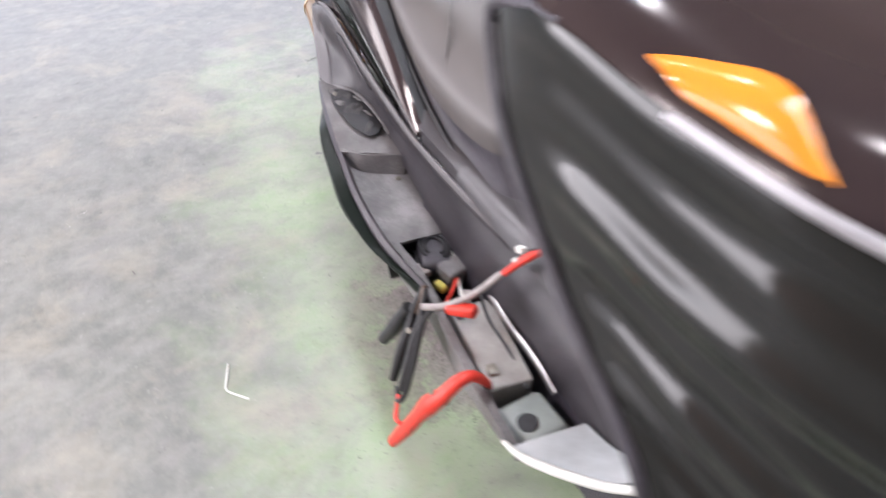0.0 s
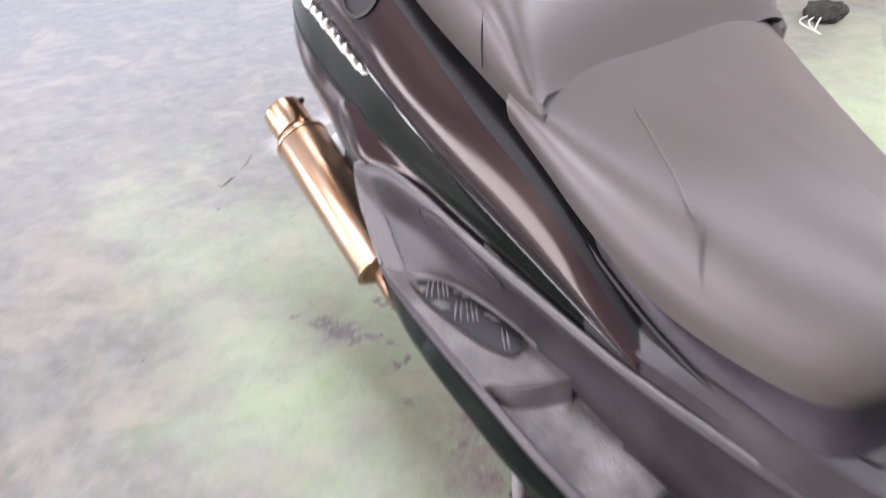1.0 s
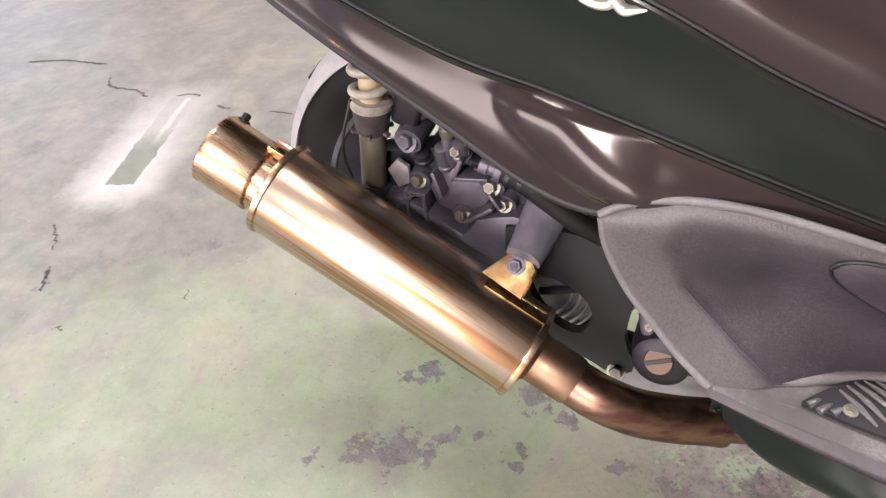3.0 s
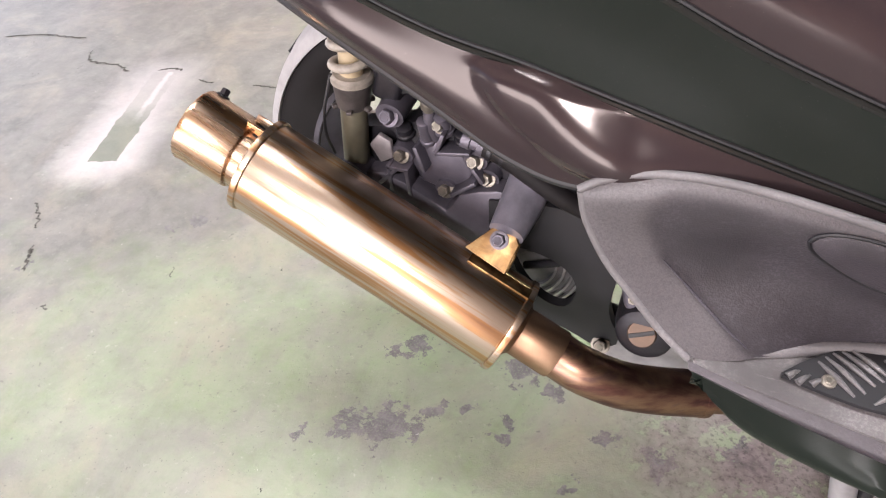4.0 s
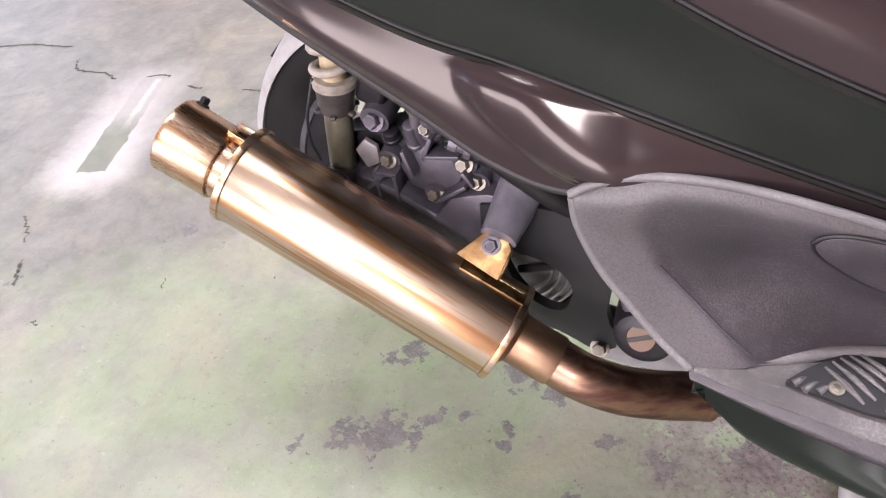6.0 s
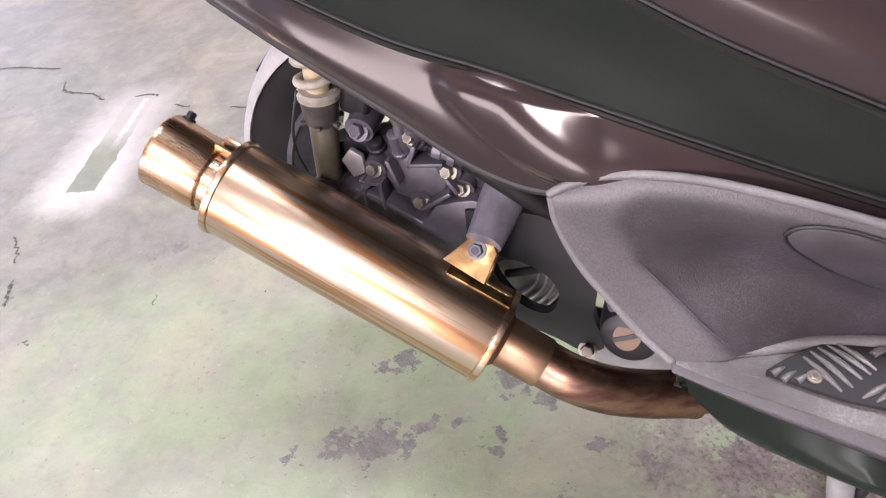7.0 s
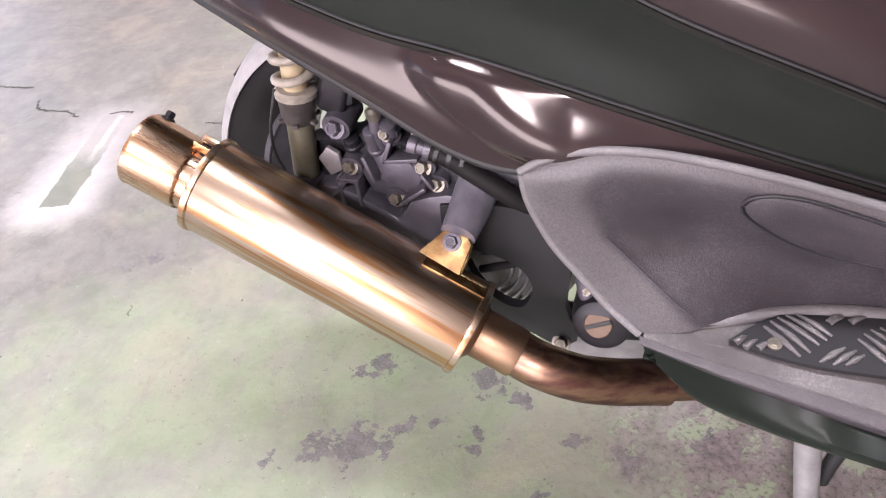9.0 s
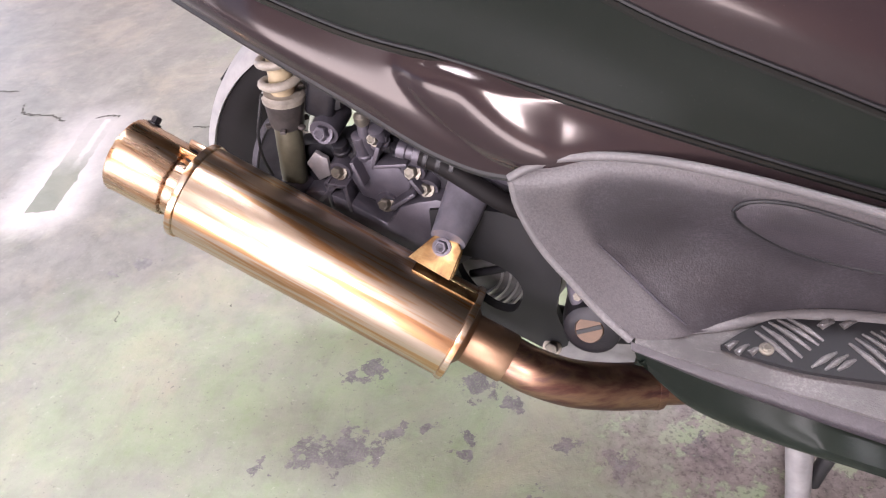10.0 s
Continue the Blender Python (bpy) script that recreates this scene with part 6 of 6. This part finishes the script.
part("case_lug", tube([(0.095, -0.165, 0.31), (0.10, -0.175, 0.30), (0.105, -0.165, 0.285)], 0.008, 12, 12), CAST, engine)
hex_bolt((0.100, -0.176, 0.305), (0, -0.85, 0.5), 0.008, engine, STEEL, length=0.006)
part("exhaust_skirt", Loft([[(0.070, -0.130, 0.212), (0.111, -0.130, 0.216), (0.175, -0.130, 0.222)], [(0.062, -0.126, 0.160), (0.11, -0.126, 0.156), (0.18, -0.126, 0.165)]], 12, 4).bm(1, 0.004, (0, 1, 0)), SILVER, engine, "pale under plate")
part("swing_frame", tube([(0.02, -0.10, 0.20), (0.12, -0.12, 0.21), (0.25, -0.13, 0.25), (0.36, -0.14, 0.30)], 0.016, 14, 24), BLACK, engine)
part("belly", box((0.42, 0.22, 0.12), pose(0.36, 0, 0.27, 0, 8, 0), 0.03, segments=4), BLACK, engine, "black frame and cylinder under the body")

# ---- centre stand ----
stand = part("centre_stand", tube([(0.312, -0.165, 0.235), (0.311, -0.19, 0.185), (0.325, -0.200, 0.095), (0.338, -0.205, 0.012)], [0.014, 0.0125, 0.0115, 0.012], 18, 24), SILVER, scooter, "silver steel centre stand leg")
part("stand_foot", tube([(0.325, -0.205, 0.0115), (0.37, -0.208, 0.0115), (0.415, -0.206, 0.022)], 0.011, 14, 14), BLACK, stand, "dark curved stand foot")
part("stand_leg", tube([(0.312, 0.165, 0.235), (0.311, 0.19, 0.185), (0.325, 0.200, 0.095), (0.338, 0.205, 0.012), (0.40, 0.205, 0.014)], 0.012, 18, 30), SILVER, stand)
part("stand_bar", tube([(0.316, -0.185, 0.150), (0.316, 0, 0.15), (0.316, 0.185, 0.150)], 0.009, 12, 12), SILVER, stand)
part("stand_pivot", tube([(0.312, -0.17, 0.235), (0.312, 0.17, 0.235)], 0.016, 16, 2, smooth=False), BLACK, stand)
part("stand_spring", tube([(0.337, -0.188, 0.105), (0.3400, -0.188, 0.135), (0.346, -0.185, 0.165), (0.360, -0.175, 0.225)], 0.0075, 12, 18), BLACK, stand, "dark stand spring")

# ---- jumper cables ----
cables = thing("jumper_cables", "red and black jumper cables with clamps on the open battery bay", "jumper cable", (0.737, -0.314, 0.313))


def cable_part(name, bm, material, label="", parent=None):
    ob = part(name, bm, material, parent or cables, label)
    ob.matrix_parent_inverse = Matrix.Translation((0.737, -0.314, 0.313)).inverted() if parent is None else Matrix.Identity(4)
    return ob


def clamp(name, jaw, tail, side_dir, material, spread, label):
    """A spring clamp: two handles, two toothed jaws and a pivot between them."""
    jaw, tail = Vector(jaw), Vector(tail)
    d = (jaw - tail).normalized()
    s = Vector(side_dir)
    s = (s - d * s.dot(d)).normalized()
    L = (jaw - tail).length
    piv = tail + d * L * 0.58
    b = bmesh.new()
    for sg in (-1, 1):
        open_ = spread if sg > 0 else spread * 0.15
        tube([tuple(tail + s * sg * 0.006 + s * open_ * sg), tuple(tail + d * L * 0.3 + s * sg * (0.009 + open_ * 0.5)), tuple(piv + s * sg * 0.009), tuple(piv + d * L * 0.18 + s * sg * 0.011), tuple(jaw + s * sg * 0.002)],
             [0.0075, 0.0105, 0.0105, 0.008, 0.004], 12, 30, b, flat=0.85)
    ob = cable_part(name, b, material, label)
    ax = d.cross(s)
    cable_part("pivot_pin", turned([(-0.010, 0.003), (-0.0095, 0.0045), (0.0095, 0.0045), (0.010, 0.003)], piv, ax, 14), STEEL, parent=ob)
    cable_part("copper_jaw", box((L * 0.28, 0.004, 0.008), Matrix.Translation(jaw - d * L * 0.12) @ d.to_track_quat("X", "Z").to_matrix().to_4x4(), 0.001), BRONZE, parent=ob)
    return ob


red_clamp = cable_part("red_clamp", tube([(0.775, -0.414, 0.123), (0.795, -0.407, 0.16), (0.815, -0.399, 0.197), (0.837, -0.384, 0.247), (0.855, -0.369, 0.28), (0.86, -0.349, 0.303), (0.859, -0.329, 0.304), (0.852, -0.309, 0.279), (0.839, -0.294, 0.247)], [0.0085, 0.0105, 0.011, 0.0105, 0.014, 0.010, 0.0085, 0.0075, 0.005], 14, 60, flat=0.8), RED, "red rubber-coated clamp hooked over the bay edge")
cable_part("pivot_pin", turned([(-0.013, 0.003), (-0.0125, 0.005), (0.0125, 0.005), (0.013, 0.003)], (0.853, -0.37, 0.277), (0.717, 0.606, -0.287), 14), STEEL, parent=red_clamp)
cable_part("copper_jaw", tube([(0.852, -0.312, 0.275), (0.843, -0.298, 0.253), (0.837, -0.292, 0.241)], 0.004, 8, 8), BRONZE, parent=red_clamp)
clamp("black_clamp", (0.689, -0.324, 0.313), (0.707, -0.378, 0.155), (-0.9, -0.1, 0.1), WIRE, 0.012, "black clamp hanging open")
cable_part("black_handle", tube([(0.677, -0.346, 0.275), (0.657, -0.36, 0.228), (0.634, -0.374, 0.185)], [0.009, 0.0125, 0.0095], 12, 14), WIRE, "black clamp handle")
cable_part("wire_loop", tube([(0.707, -0.38, 0.155), (0.722, -0.386, 0.141), (0.733, -0.378, 0.163), (0.729, -0.36, 0.218), (0.717, -0.339, 0.275), (0.729, -0.326, 0.309)], 0.0042, 10, 50), WIRE, "thin black wire loop")
cable_part("red_wire", tube([(0.717, -0.382, 0.148), (0.739, -0.396, 0.128), (0.759, -0.396, 0.135)], 0.0035, 10, 20), RED)
cable_part("red_sleeve", box((0.045, 0.020, 0.016), pose(0.757, -0.298, 0.318, 0, -12, 40), 0.006, segments=3), RED, "red plastic sleeve on the cable")
main = [(0.717, -0.339, 0.305), (0.739, -0.316, 0.316), (0.759, -0.282, 0.341), (0.782, -0.25, 0.385), (0.803, -0.23, 0.418), (0.82, -0.189, 0.445), (0.839, -0.139, 0.465), (0.859, -0.074, 0.475), (0.872, 0, 0.478), (0.882, 0.106, 0.468), (0.887, 0.196, 0.413), (0.877, 0.266, 0.313)]
cable_part("main_cable", tube(main[3:], 0.0062, 12, 90), WIRE, "black main cable across the tunnel")
cable_part("cable_lead", tube(main[:4], 0.0050, 12, 40), SHEATH, "pale grey end of the cable")
cable_part("red_cable", tube([tuple(Vector(q) + Vector((0.007, -0.004, 0.004))) for q in main[3:6]], [0.004, 0.0055, 0.003], 12, 40), RED, "red cable beside the black one")
cable_part("pale_clip", box((0.024, 0.012, 0.010), pose(0.800, -0.236, 0.412, 20, -40, 50), 0.003), WHITE, "pale plastic clip")
cable_part("pale_clip", box((0.014, 0.010, 0.010), pose(0.789, -0.231, 0.420, 0, -20, 10), 0.003), WHITE)

# ---- small things on the floor ----
strip = tube([(0.399, -0.606, 0.002), (0.430, -0.614, 0.002), (0.459, -0.620, 0.002), (0.478, -0.606, 0.002), (0.496, -0.588, 0.002)], 0.0018, 8, 40)
tagged(mesh_object("plastic_strip", strip, WHITE), "thin bent white plastic strip lying on the floor", "strip")
rag = bmesh.new()
bmesh.ops.create_icosphere(rag, subdivisions=4, radius=0.085)
for v in rag.verts:
    n = noise.noise(v.co * 22) * 0.028 + noise.noise(v.co * 55) * 0.010
    v.co = v.co + v.co.normalized() * n
    v.co.z = max(0.0, v.co.z * 0.6 + 0.035)
bmesh.ops.translate(rag, vec=(-0.63, 2.62, 0), verts=rag.verts)
cloth = tagged(mesh_object("rag", rag, RAG), "crumpled dark rag with pale threads on the floor", "rag")
for k in range(3):
    part("thread", tube([(-0.62 - 0.02 * k, 2.57, 0.03), (-0.60 - 0.03 * k, 2.50 - 0.02 * k, 0.015), (-0.57 + 0.02 * k, 2.42 - 0.01 * k, 0.004)], 0.004, 6, 12), WHITE, cloth)
